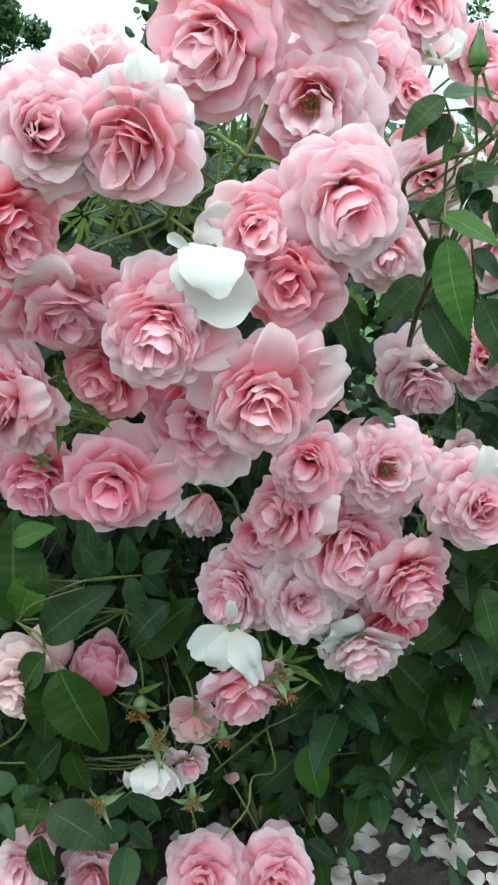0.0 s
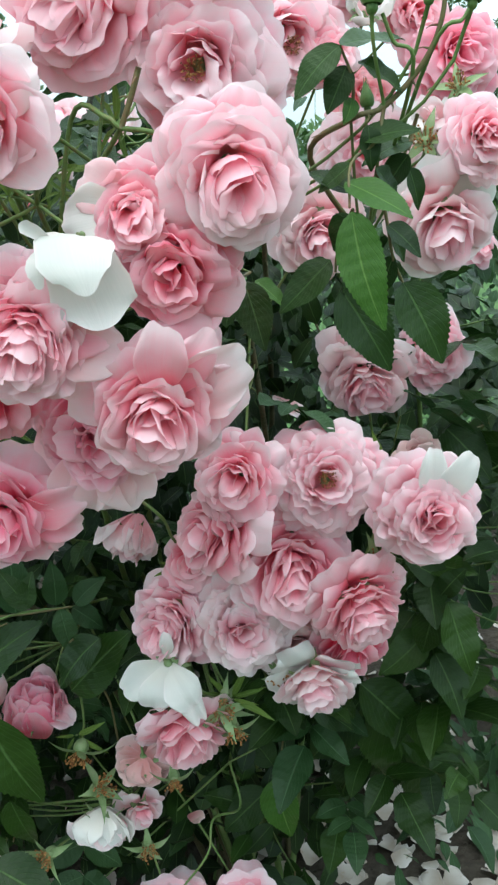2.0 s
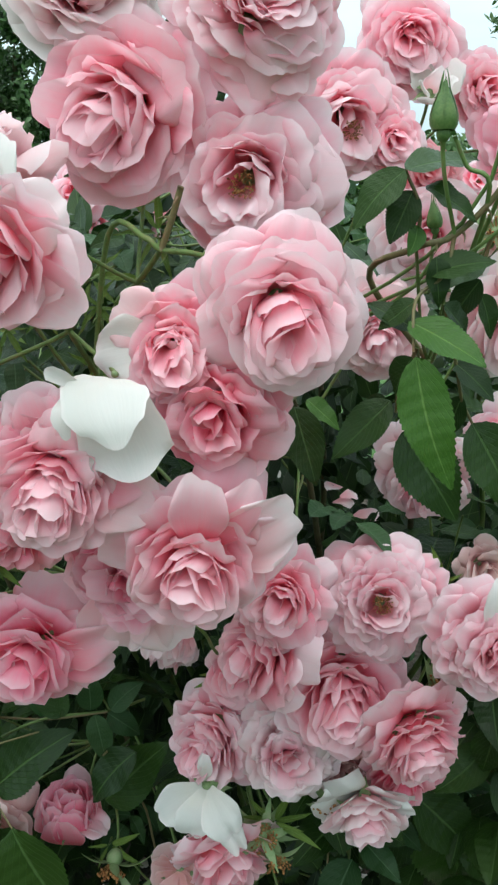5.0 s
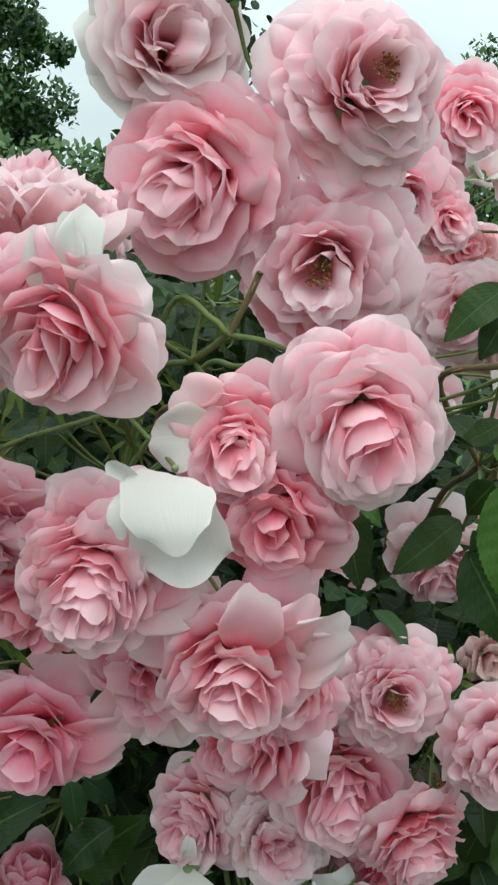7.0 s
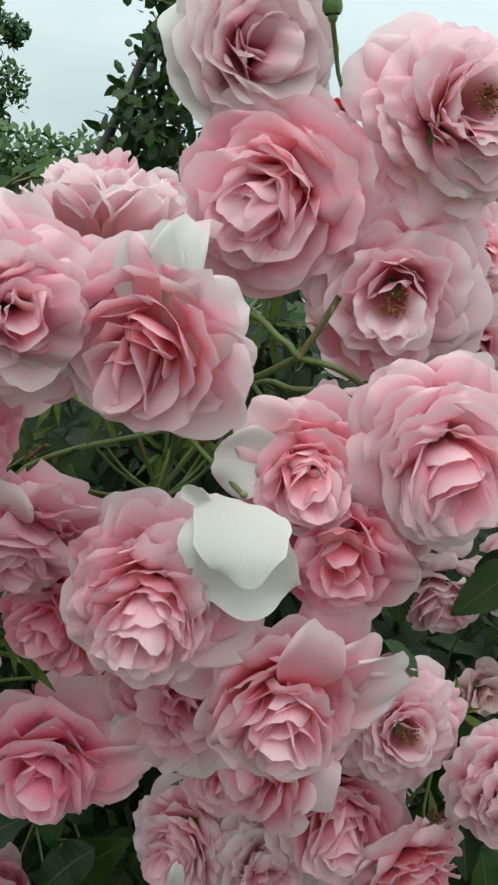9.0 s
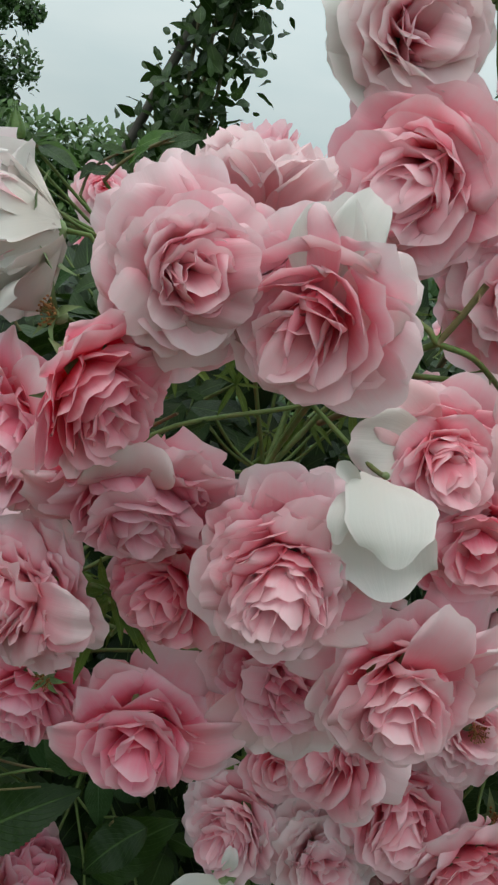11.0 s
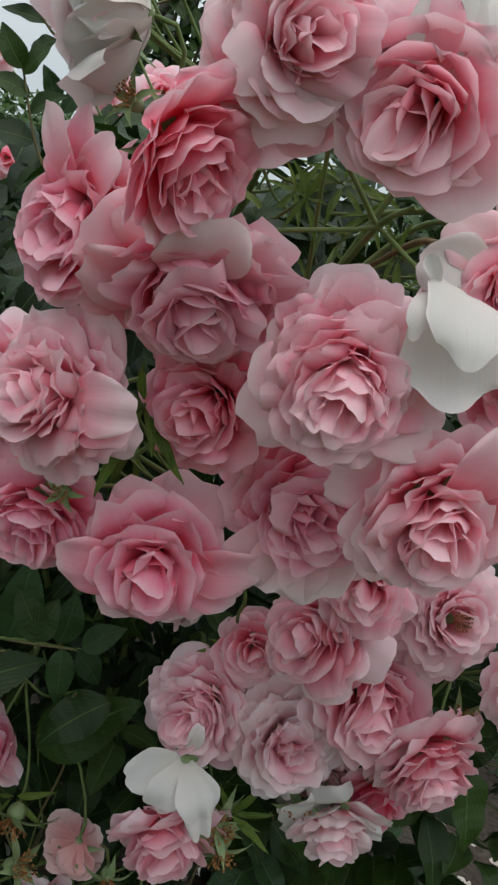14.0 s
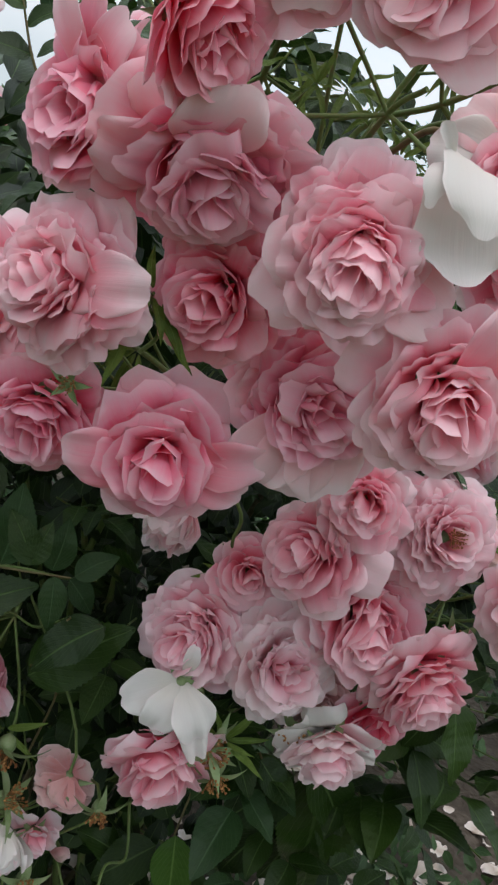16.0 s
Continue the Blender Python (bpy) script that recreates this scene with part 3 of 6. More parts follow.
# ---- leaves ----
def leaflet_mesh(seed, mat, teeth=20, width=0.35, simple=False):
    """A pointed oval leaflet one unit long along y, folded at the midrib, with a saw-toothed rim."""
    rng = random.Random(seed)
    ns = teeth if simple else 2 * teeth + 1
    cols = (-1, 0, 1) if simple else (-1, -0.82, -0.4, 0, 0.4, 0.82, 1)
    fold, droop, sway, wave = rng.uniform(0.10, 0.34), rng.uniform(0.05, 0.30), rng.uniform(-0.06, 0.06), rng.uniform(0.01, 0.035)
    verts, uvs = [], []
    for i in range(ns):
        s = i / (ns - 1)
        w = width * (math.sin(math.pi * s ** 0.80) ** 0.78) * (1 - 0.22 * s) if 0 < s < 1 else 0.004
        for c in cols:
            y = s
            if not simple and abs(c) == 1 and 0 < i < ns - 1:
                y += 0.012 if i % 2 else -0.004
                ww = w * (1.03 if i % 2 else 0.965)
            else:
                ww = w
            x = ww * c
            z = fold * abs(x) - droop * s * s + wave * math.sin(s * 13 + seed) * abs(c) + (0.012 * math.cos(s * 9 * 2 * math.pi - abs(c) * 4) * abs(c) * (1 - abs(c)) * 2 if not simple else 0)
            verts.append((x + sway * math.sin(s * 3), y, z))
            uvs.append((0.5 + 0.5 * c, s))
    return verts, grid_faces(ns, len(cols)), uvs


LEAFLETS = []
for seed in range(7):
    v, f, u = leaflet_mesh(seed, LEAF, width=0.285 + 0.022 * (seed % 4))
    nv_, nf_, nu_ = leaflet_mesh(seed + 20, LEAF, width=0.085 + 0.01 * (seed % 3))
    sv_, sf_, su_ = leaflet_mesh(seed + 40, LEAF, width=0.215)
    LEAFLETS.append({"slim": mesh_from("leaflet", sv_, sf_, LEAF_YOUNG, su_), "bract": mesh_from("leaflet", nv_, nf_, BRACT, nu_), "dark": mesh_from("leaflet", v, f, LEAF, u), "young": mesh_from("leaflet", v, f, LEAF_YOUNG, u), "grey": mesh_from("leaflet", v, f, LEAF_BACK, u)})


def leaflet_pose(base, tip, normal):
    base, tip = Vector(base), Vector(tip)
    y = (tip - base).normalized()
    x = y.cross(Vector(normal)).normalized()
    z = x.cross(y)
    size = (tip - base).length
    m = Matrix((x, y, z)).transposed().to_4x4()
    return Matrix.Translation(base) @ m @ Matrix.Diagonal((size, size, size, 1))


def rose_leaf(stem, blades, tone="dark", label="dark green compound rose leaf with toothed leaflets", seed=0, rooted=True):
    """A compound leaf: a thin stalk through the points of stem, and leaflets given by base, tip and the way they face."""
    rng = random.Random(seed + 31)
    thing = tagged(new("rose_leaf", None), label, "leaf", "leaves of the rose bush")
    origin = Vector(stem[0])
    thing.matrix_world = Matrix.Translation(origin)
    line = smooth_line(stem, 4) if len(stem) > 2 else [Vector(stem[0]), (Vector(stem[0]) + Vector(stem[1])) / 2, Vector(stem[1])]
    v, f = tube_data([p - origin for p in line], [0.0011 - 0.0004 * i / len(line) for i in range(len(line))], 6)
    child("leaf_stalk", mesh_from("leaf_stalk", v, f, STEM_RED if tone == "dark" else STEM), thing)
    if CANE_POINTS and rooted:
        twig_to(stem[0], thing, 0.0009, origin)
    for k, (base, tip, normal, *kind) in enumerate(blades):
        me = LEAFLETS[rng.randrange(7)][kind[0] if kind else tone]
        child("leaflet", me, thing, Matrix.Translation(-origin) @ leaflet_pose(base, tip, normal))
    return thing


def spray(seed, size, tone):
    """A compound leaf of five or seven leaflets in its own space, growing along y."""
    rng = random.Random(seed + 70)
    pairs = rng.choice((2, 2, 3))
    blades, n = [], pairs
    for k in range(n):
        y = size * (0.38 + 0.34 * k / n * 1.5)
        for sgn in (-1, 1):
            b = Vector((0, y, -0.02 * size))
            ang = sgn * rng.uniform(0.95, 1.3)
            ln = size * rng.uniform(0.34, 0.46)
            blades.append((b, b + Vector((math.sin(ang) * ln, math.cos(ang) * ln, rng.uniform(-0.15, 0.05) * ln)), (rng.uniform(-0.3, 0.3), rng.uniform(-0.3, 0.3), 1)))
    top = Vector((0, size * (0.38 + 0.51 * (n - 1) / n + 0.16), -0.05 * size))
    blades.append((top, top + Vector((rng.uniform(-0.1, 0.1) * size, size * 0.48, -0.06 * size)), (rng.uniform(-0.2, 0.2), 0, 1)))
    return rose_leaf([(0, 0, 0), (0, size * 0.4, 0.015 * size), top], blades, tone, seed=seed, rooted=False)


CANE_POINTS = []


def nearest_cane(p):
    """The nearest place on a main cane, preferably a little lower than p."""
    p = Vector(p) - Vector((0, 0, 0.02))
    return min(CANE_POINTS, key=lambda q: (q - p).length_squared)


def twig_to(p, parent, r=0.0009, origin=None, name="twig"):
    """A thin green twig from the nearest cane to p."""
    p, q = Vector(p), nearest_cane(p)
    o = Vector(origin) if origin is not None else Vector()
    mid = (p + q) / 2 + Vector((0, 0.006, -0.12 * (p - q).length))
    line = smooth_line([q - o, mid - o, p - o], 5)
    v, f = tube_data(line, [r * 1.25 - r * 0.3 * i / len(line) for i in range(len(line))], 6)
    child(name, mesh_from(name, v, f, STEM), parent)


def cane(points, r0, r1, parent, mat=None, thorns=0, seed=0, name="cane", stub=False):
    if name == "branch" and not stub:
        points = [nearest_cane(points[0]), *points]
    line = smooth_line(points, 6)
    if name == "cane":
        CANE_POINTS.extend(line[6:])
    radii = [r0 + (r1 - r0) * i / (len(line) - 1) for i in range(len(line))]
    v, f = tube_data(line, radii, 8)
    rng = random.Random(seed)
    for _ in range(thorns):
        i = rng.randrange(2, len(line) - 2)
        d = (line[i + 1] - line[i]).normalized()
        side = d.cross(Vector((rng.uniform(-1, 1), rng.uniform(-1, 1), rng.uniform(-1, 1)))).normalized()
        p = line[i] + side * radii[i] * 0.8
        tv, tf = tube_data([p, p + side * 0.003 - d * 0.0006, p + side * 0.0055 - d * 0.0025], [radii[i] * 0.55, radii[i] * 0.28, 0.0002], 5)
        o = len(v)
        v += tv
        f += [tuple(o + k for k in g) for g in tf]
    return child(name, mesh_from(name, v, f, mat or BARK), parent)


# ---- ground ----
def ground_height(x, y):
    return 0.018 * noise.noise(Vector((x * 2.3, y * 2.3, 0.4))) + 0.007 * noise.noise(Vector((x * 11, y * 11, 3.1)))


edges_x = [-400, -120, -40, -15, -6, -3] + [-2 + 0.06 * k for k in range(68)] + [2.2, 3, 6, 15, 40, 120, 400]
edges_y = [-400, -100, -30, -10, -4, -2] + [-1 + 0.06 * k for k in range(70)] + [3.4, 4, 6, 12, 30, 100, 400, 900]
gv = [(x, y, ground_height(x, y) if abs(x) < 2.2 and -1.1 < y < 3.3 else 0.0) for x in edges_x for y in edges_y]
gf = [(a, d, c, b) for a, b, c, d in grid_faces(len(edges_x), len(edges_y))]


def in_bed(x, y):
    wob = 0.16 * noise.noise(Vector((x * 1.7, y * 1.7, 8.0))) + 0.05 * noise.noise(Vector((x * 7, y * 7, 2.0)))
    return abs(x) < 1.75 + wob and -0.75 + wob < y < 2.9 + wob


gs = [0 if in_bed(gv[f[0]][0], gv[f[0]][1]) else 1 for f in gf]
ground = tagged(new("ground", mesh_from("ground", gv, gf, [SOIL, GRASS], None, True, gs)), "dark crumbly garden soil strewn with fallen petals", "ground", "", "structure")

# fallen petals on the soil, too many to count
rng = random.Random(12)
fv, ff, fu = [], [], []
for _ in range(750):
    x, y = rng.gauss(0.28, 0.36), rng.gauss(1.02, 0.25)
    if not (-1.3 < x < 1.5 and 0.35 < y < 2.4):
        continue
    size = rng.uniform(0.017, 0.036)
    pv, pu = petal_data(rng, size, size * rng.uniform(0.40, 0.58), radians(rng.uniform(60, 85)), radians(rng.uniform(70, 118)), radians(rng.uniform(-30, 50)), size * rng.uniform(0.6, 1.4), 0.25, 5, 5)
    m = pose(x, y, ground_height(x, y) + 0.002, rng.uniform(-14, 14), rng.uniform(-14, 14), rng.uniform(0, 360))
    low = min((m @ Vector(q)).z for q in pv)
    o = len(fv)
    fv += [tuple(m @ Vector(q) + Vector((0, 0, ground_height(x, y) + 0.001 - low))) for q in pv]
    fu += pu
    ff += [tuple(o + k for k in g) for g in grid_faces(5, 5)]
tagged(new("fallen_petals", mesh_from("fallen_petals", fv, ff, PETAL["fallen"], fu)), "wilted pale pink petals lying on the soil", "petals", "", "stuff")

def loose_petal(place, way, size, label, tone="pale", seed=0):
    """A single dropped petal caught in the leaves."""
    r = random.Random(seed)
    pv, pu = petal_data(r, size, size * 0.5, radians(70), radians(100), radians(20), size * 0.9, 0.3, 7, 7)
    ob = tagged(new("fallen_petal", mesh_from("fallen_petal", pv, FACES_7, PETAL[tone], pu)), label, "petal", "dropped petals caught in the leaves")
    ob.matrix_world = aim(place, way, r.uniform(0, 6.28))
    return ob


# ---- the bush: canes that rise from one root ----
bush = tagged(new("rose_bush", None), "arching green and brown canes of a shrub rose", "rose bush")
bush.matrix_world = Matrix.Identity(4)
ROOT = Vector((0.03, 1.02, 0.0))
for k, (top, bow) in enumerate((((0.05, 0.66, 0.80), (0.08, 0.96, 0.5)), ((-0.06, 0.66, 0.77), (-0.05, 0.97, 0.48)), ((-0.17, 0.69, 0.76), (-0.16, 1.0, 0.5)),
                                ((0.14, 0.66, 0.79), (0.16, 0.98, 0.5)), ((0.09, 0.78, 0.53), (0.12, 1.0, 0.42)), ((0.00, 0.80, 0.47), (0.0, 0.98, 0.38)),
                                ((0.16, 0.76, 0.56), (0.2, 0.98, 0.42)), ((0.22, 0.90, 0.74), (0.24, 1.04, 0.5)), ((-0.13, 0.85, 0.42), (-0.12, 1.0, 0.3)),
                                ((-0.20, 0.72, 0.66), (-0.22, 1.0, 0.42)), ((-0.10, 0.70, 0.86), (-0.10, 1.0, 0.5)), ((0.00, 0.72, 0.93), (0.0, 1.02, 0.55)),
                                ((0.08, 0.74, 0.92), (0.08, 1.04, 0.55)), ((0.16, 0.94, 0.92), (0.16, 1.08, 0.55)), ((-0.08, 0.66, 0.66), (-0.08, 0.98, 0.4)),
                                ((-0.08, 0.86, 0.24), (-0.05, 0.98, 0.15)), ((0.02, 0.88, 0.26), (0.04, 0.98, 0.15)))):
    base = ROOT + Vector((0.05 * math.cos(k * 2.4), 0.05 * math.sin(k * 2.4), -0.02))
    cane([base, base.lerp(Vector(bow), 0.5) + Vector((0, 0.02, 0.05)), bow, Vector(bow).lerp(Vector(top), 0.55) + Vector((0, 0.01, 0.05)), top], 0.0045, 0.0019, bush, BARK if k % 3 == 0 else STEM, 14, k)
    HOLDERS.append(top)
    HOLDERS.append(tuple(Vector(bow).lerp(Vector(top), 0.55) + Vector((0, 0.01, 0.05))))

# side branches seen between the flowers
cane([(0.104, 0.620, 0.842), (0.123, 0.575, 0.858), (0.140, 0.570, 0.863), (0.159, 0.565, 0.882), (0.168, 0.560, 0.903), (0.170, 0.560, 0.931)], 0.0018, 0.0012, bush, STEM_RED, 7, 1, "branch")
cane([(0.154, 0.566, 0.877), (0.144, 0.563, 0.893), (0.138, 0.560, 0.906)], 0.0012, 0.0010, bush, STEM, 0, 2, "branch")
cane([(0.163, 0.565, 0.887), (0.179, 0.560, 0.902), (0.187, 0.560, 0.920)], 0.0012, 0.0010, bush, STEM, 0, 3, "branch")
cane([(-0.045, 0.680, 0.827), (-0.021, 0.630, 0.844), (-0.002, 0.600, 0.862)], 0.0018, 0.0017, bush, STEM, 4, 4, "branch")
cane([(-0.002, 0.600, 0.862), (0.005, 0.597, 0.877), (0.011, 0.594, 0.892)], 0.0017, 0.0017, bush, STEM_RED, 2, 5, "branch", stub=True)
cane([(-0.034, 0.625, 0.870), (-0.010, 0.603, 0.868), (-0.002, 0.600, 0.862), (0.018, 0.605, 0.858), (0.050, 0.640, 0.841)], 0.0016, 0.0015, bush, STEM, 5, 6, "branch")
cane([(-0.019, 0.660, 0.834), (0.002, 0.630, 0.842), (0.024, 0.630, 0.844)], 0.0017, 0.0015, bush, STEM, 0, 7, "branch")
cane([(-0.065, 0.680, 0.767), (-0.055, 0.660, 0.787), (-0.053, 0.600, 0.823), (-0.045, 0.580, 0.835)], 0.0018, 0.0014, bush, STEM, 0, 8, "branch")
cane([(0.041, 0.660, 0.811), (-0.001, 0.620, 0.821), (-0.029, 0.600, 0.825), (-0.040, 0.640, 0.807)], 0.0020, 0.0016, bush, STEM_RED, 4, 9, "branch")
cane([(-0.248, 0.840, 0.413), (-0.212, 0.800, 0.451), (-0.159, 0.790, 0.480), (-0.105, 0.800, 0.481), (-0.081, 0.830, 0.474)], 0.0013, 0.0012, bush, STEM, 0, 10, "branch")
cane([(-0.304, 0.900, 0.202), (-0.244, 0.840, 0.286), (-0.194, 0.760, 0.423), (-0.219, 0.760, 0.452)], 0.0015, 0.0013, bush, STEM, 0, 11, "branch")
cane([(-0.158, 0.620, 0.693), (-0.136, 0.610, 0.711), (-0.117, 0.630, 0.690), (-0.123, 0.630, 0.676)], 0.0014, 0.0012, bush, STEM, 0, 12, "branch")
cane([(0.029, 0.860, 0.221), (0.004, 0.820, 0.239), (-0.002, 0.800, 0.216), (-0.029, 0.800, 0.178)], 0.0014, 0.0011, bush, STEM, 0, 13, "branch")
cane([(-0.019, 0.740, 0.588), (-0.008, 0.760, 0.556), (0.004, 0.780, 0.527)], 0.0014, 0.0012, bush, STEM, 0, 14, "branch")
HOLDERS.extend([(0.140, 0.570, 0.863), (0.159, 0.565, 0.882)])
HOLDERS.extend([(-0.021, 0.630, 0.844), (-0.002, 0.600, 0.862), (0.024, 0.630, 0.844)])
HOLDERS.extend([(-0.065, 0.680, 0.767), (-0.053, 0.600, 0.823)])

# the upper cluster, nearest the eye
rose((0.059, 0.545, 0.836), (0.09, -1.00, -0.04), 0.0428, "light", 36, 0.78, "full", "large open double rose in soft pink, many layered petals", seed=15, lean=(0.08, -0.36), broad=1.08, ruffle=0.18)
rose((0.024, 0.556, 0.785), (-0.22, -0.95, -0.20), 0.0370, "deep", 34, 0.60, "full", "half-open pink rose, its deeper heart facing down", seed=16, lean=(0, -0.1))
rose((0.002, 0.565, 0.820), (-0.30, -0.93, 0.22), 0.0345, "pink", 30, 0.70, "full", "pink rose with one whitened outer petal", seed=17, lean=(0.25, -0.4), outer='light', strays=[((-1.00, -0.07, 0.01), 1.05, 0.50, 80, "white"), ((-0.82, 0.09, 0.56), 1.00, 0.50, 85, "pale")])
draped_rose((-0.022, 0.552, 0.808), (-0.09, -0.94, 0.34), 0.0120, [([(-0.0251, 0.5500, 0.8003), (-0.0232, 0.5470, 0.7941), (-0.0181, 0.5460, 0.7787), (-0.0143, 0.5450, 0.7668), (-0.0114, 0.5380, 0.7581)], [0.0111, 0.0195, 0.023, 0.0221, 0.0146], (1, 0, 0), -0.1, "white"),
    ([(-0.0325, 0.5540, 0.7918), (-0.0354, 0.5500, 0.7803), (-0.0366, 0.5500, 0.7648), (-0.0351, 0.5480, 0.7560)], [0.0056, 0.0085, 0.0099, 0.0067], (1, 0, 0.2), -0.1, "pale"),
    ([(-0.0233, 0.5460, 0.8069), (-0.0234, 0.5380, 0.8044), (-0.0211, 0.5310, 0.7964), (-0.0183, 0.5270, 0.7875), (-0.0157, 0.5260, 0.7769)], [0.0111, 0.0192, 0.0205, 0.015, 0.0064], (1, 0, -0.14), 0.0, "white"),
    ([(-0.0336, 0.5430, 0.8040), (-0.0386, 0.5340, 0.7993), (-0.0416, 0.5300, 0.7909), (-0.0406, 0.5310, 0.7808)], [0.0034, 0.0064, 0.0056, 0.0021], (1, 0, 0.35), 0.1, "white"),
    ([(-0.0358, 0.5420, 0.8041), (-0.0418, 0.5360, 0.8094), (-0.0480, 0.5320, 0.8136)], [0.0017, 0.0035, 0.0037], (0.4, 0, 1), 0.6, "white")], "faded rose reduced to two broad drooping white petals", seed=18)
rose((-0.054, 0.545, 0.760), (0.04, -1.00, 0.00), 0.0412, "pink", 52, 0.72, "full", "full pink rose with crowded ruffled petals", seed=19, lean=(-0.1, -0.42), broad=0.9, strays=[((0.93, -0.10, -0.36), 1.15, 0.50, 88, "pale"), ((1.00, -0.01, -0.03), 1.05, 0.45, 90, "light")], ruffle=0.28)
rose((0.011, 0.550, 0.709), (0.04, -0.96, -0.27), 0.0444, "pink", 26, 0.66, "full", "wide pink rose nodding forward on the bush", seed=20, lean=(0, -0.2), outer='light', ruffle=0.28, broad=1.12, strays=[((0.12, 0.26, 0.96), 1.15, 0.34, 75, "light"), ((0.50, 0.23, 0.84), 1.15, 0.30, 80, "pink"), ((0.90, 0.12, 0.43), 1.15, 0.50, 88, "pale"), ((1.00, 0.02, 0.06), 1.10, 0.50, 92, "light")])
rose((-0.036, 0.600, 0.683), (-0.08, -0.98, -0.17), 0.0451, "rosy", 40, 0.75, "full", "pink rose with creamy white lowest petals", seed=21, lean=(0.2, 0), outer='pink', ruffle=0.28, strays=[((0.53, -0.26, -0.80), 1.10, 0.50, 82, "pale"), ((0.05, -0.19, -0.98), 1.10, 0.50, 84, "pale"), ((-0.29, -0.12, -0.95), 1.10, 0.50, 82, "pale"), ((0.83, -0.27, -0.49), 1.05, 0.45, 84, "light")])
rose((-0.127, 0.578, 0.763), (0.10, -0.72, -0.69), 0.0425, "rosy", 34, 0.40, "full", "broad pink rose nodding down, deeper beneath", seed=22, lean=(0.25, -0.2), ruffle=0.25, broad=1.2, strays=[((0.86, -0.09, 0.50), 1.20, 0.28, 85, "light"), ((-0.96, 0.23, 0.17), 1.05, 0.45, 88, "light"), ((-0.14, 0.21, 0.97), 1.00, 0.50, 80, "pale"), ((0.44, 0.07, 0.89), 1.05, 0.40, 85, "light")])
rose((-0.100, 0.600, 0.717), (-0.31, -0.91, -0.27), 0.0390, "deep", 32, 0.60, "full", "small deep pink rose tucked between others", seed=23)
rose((-0.098, 0.600, 0.632), (-0.03, -0.99, -0.14), 0.0418, "rosy", 22, 0.75, "full", "loosely open pink rose with wide outer petals", seed=24, lean=(0, -0.1), ruffle=0.32, broad=1.2, strays=[((0.97, -0.17, 0.17), 1.20, 0.34, 88, "light"), ((0.96, -0.23, -0.17), 1.10, 0.30, 90, "pink"), ((-0.93, 0.13, -0.34), 1.10, 0.40, 88, "pink")])
rose((-0.173, 0.600, 0.699), (-0.56, -0.82, -0.08), 0.0408, "pink", 50, 0.78, "full", "full pink rose, paler and crumpled in the heart", seed=25, lean=(-0.3, -0.1), broad=0.9, strays=[((0.95, -0.15, 0.26), 1.20, 0.38, 75, "light"), ((0.98, -0.21, 0.00), 1.10, 0.35, 80, "pink")], ruffle=0.28)
rose((-0.162, 0.635, 0.626), (-0.16, -0.91, -0.39), 0.0383, "rosy", 30, 0.65, "full", "pink rose half hidden under another", seed=26)
rose((-0.122, 0.540, 0.871), (-0.05, -0.98, -0.12), 0.0401, "light", 44, 0.75, "full", "large light pink rose with wavy overlapping petals", seed=27, broad=1.0, ruffle=0.26, lean=(0.22, 0.05))
rose((-0.069, 0.535, 0.866), (-0.31, -0.92, -0.23), 0.0350, "pink", 22, 0.30, "full", "large cupped pink rose, deep pink inside, pale outer petals", seed=28, lean=(-0.20, -0.45), outer='light', ruffle=0.25, broad=1.25, strays=[((-0.45, 0.1, 0.88), 1.12, 0.55, 92, "light"), ((0.29, 0.17, 0.94), 1.30, 0.34, 96, "white"), ((-0.05, 0.22, 0.97), 1.15, 0.45, 98, "white"), ((0.98, -0.16, -0.14), 1.10, 0.55, 98, "light"), ((0.66, -0.22, -0.70), 1.28, 0.55, 96, "light"), ((0.86, -0.00, 0.51), 1.05, 0.50, 95, "pale")])
rose((-0.022, 0.615, 0.935), (-0.24, -0.97, -0.06), 0.0466, "pink", 30, 0.60, "full", "large open pink rose with broad rounded petals", seed=29, lean=(-0.28, -0.33), ruffle=0.22, broad=1.25)
rose((0.043, 0.615, 0.896), (-0.04, -1.00, -0.02), 0.0482, "light", 32, 0.80, "open", "open light pink rose with dark brown stamens", seed=30, lean=(-0.1, -0.12), ruffle=0.25)
rose((0.056, 0.605, 0.980), (0.23, -0.96, 0.16), 0.0450, "light", 38, 0.85, "open", "open pink rose standing high on the bush", seed=31, lean=(0.18, 0.12), ruffle=0.25)
rose((-0.039, 0.630, 0.995), (0.17, -0.98, -0.11), 0.0416, "pale", 26, 0.40, "full", "pale creamy pink rose with broad petals", seed=32, broad=1.3, lean=(0.05, 0.1), outer='white')
rose((-0.095, 0.600, 0.918), (-0.05, 0.12, 0.99), 0.0370, "pale", 32, 0.25, "full", "pale pink cup-shaped rose seen from the side", seed=33, lean=(0, 0), tall=1.35, broad=0.95, ruffle=0.4)
rose((-0.202, 0.622, 0.868), (-0.93, 0.05, -0.30), 0.0430, "pale", 30, 0.00, "full", "pale rose turned aside, almost white petals", seed=34, outer="white", lean=(0, 0), strays=[((0.3, 0.1, 0.95), 0.9, 0.40, 95, "white")], tall=0.95, broad=1.25, ruffle=0.34)
rose((-0.143, 0.550, 0.818), (0.72, -0.66, -0.22), 0.0350, "deep", 28, 0.18, "full", "deep pink cupped rose turned aside", seed=35, ruffle=0.22, lean=(0.15, -0.35))
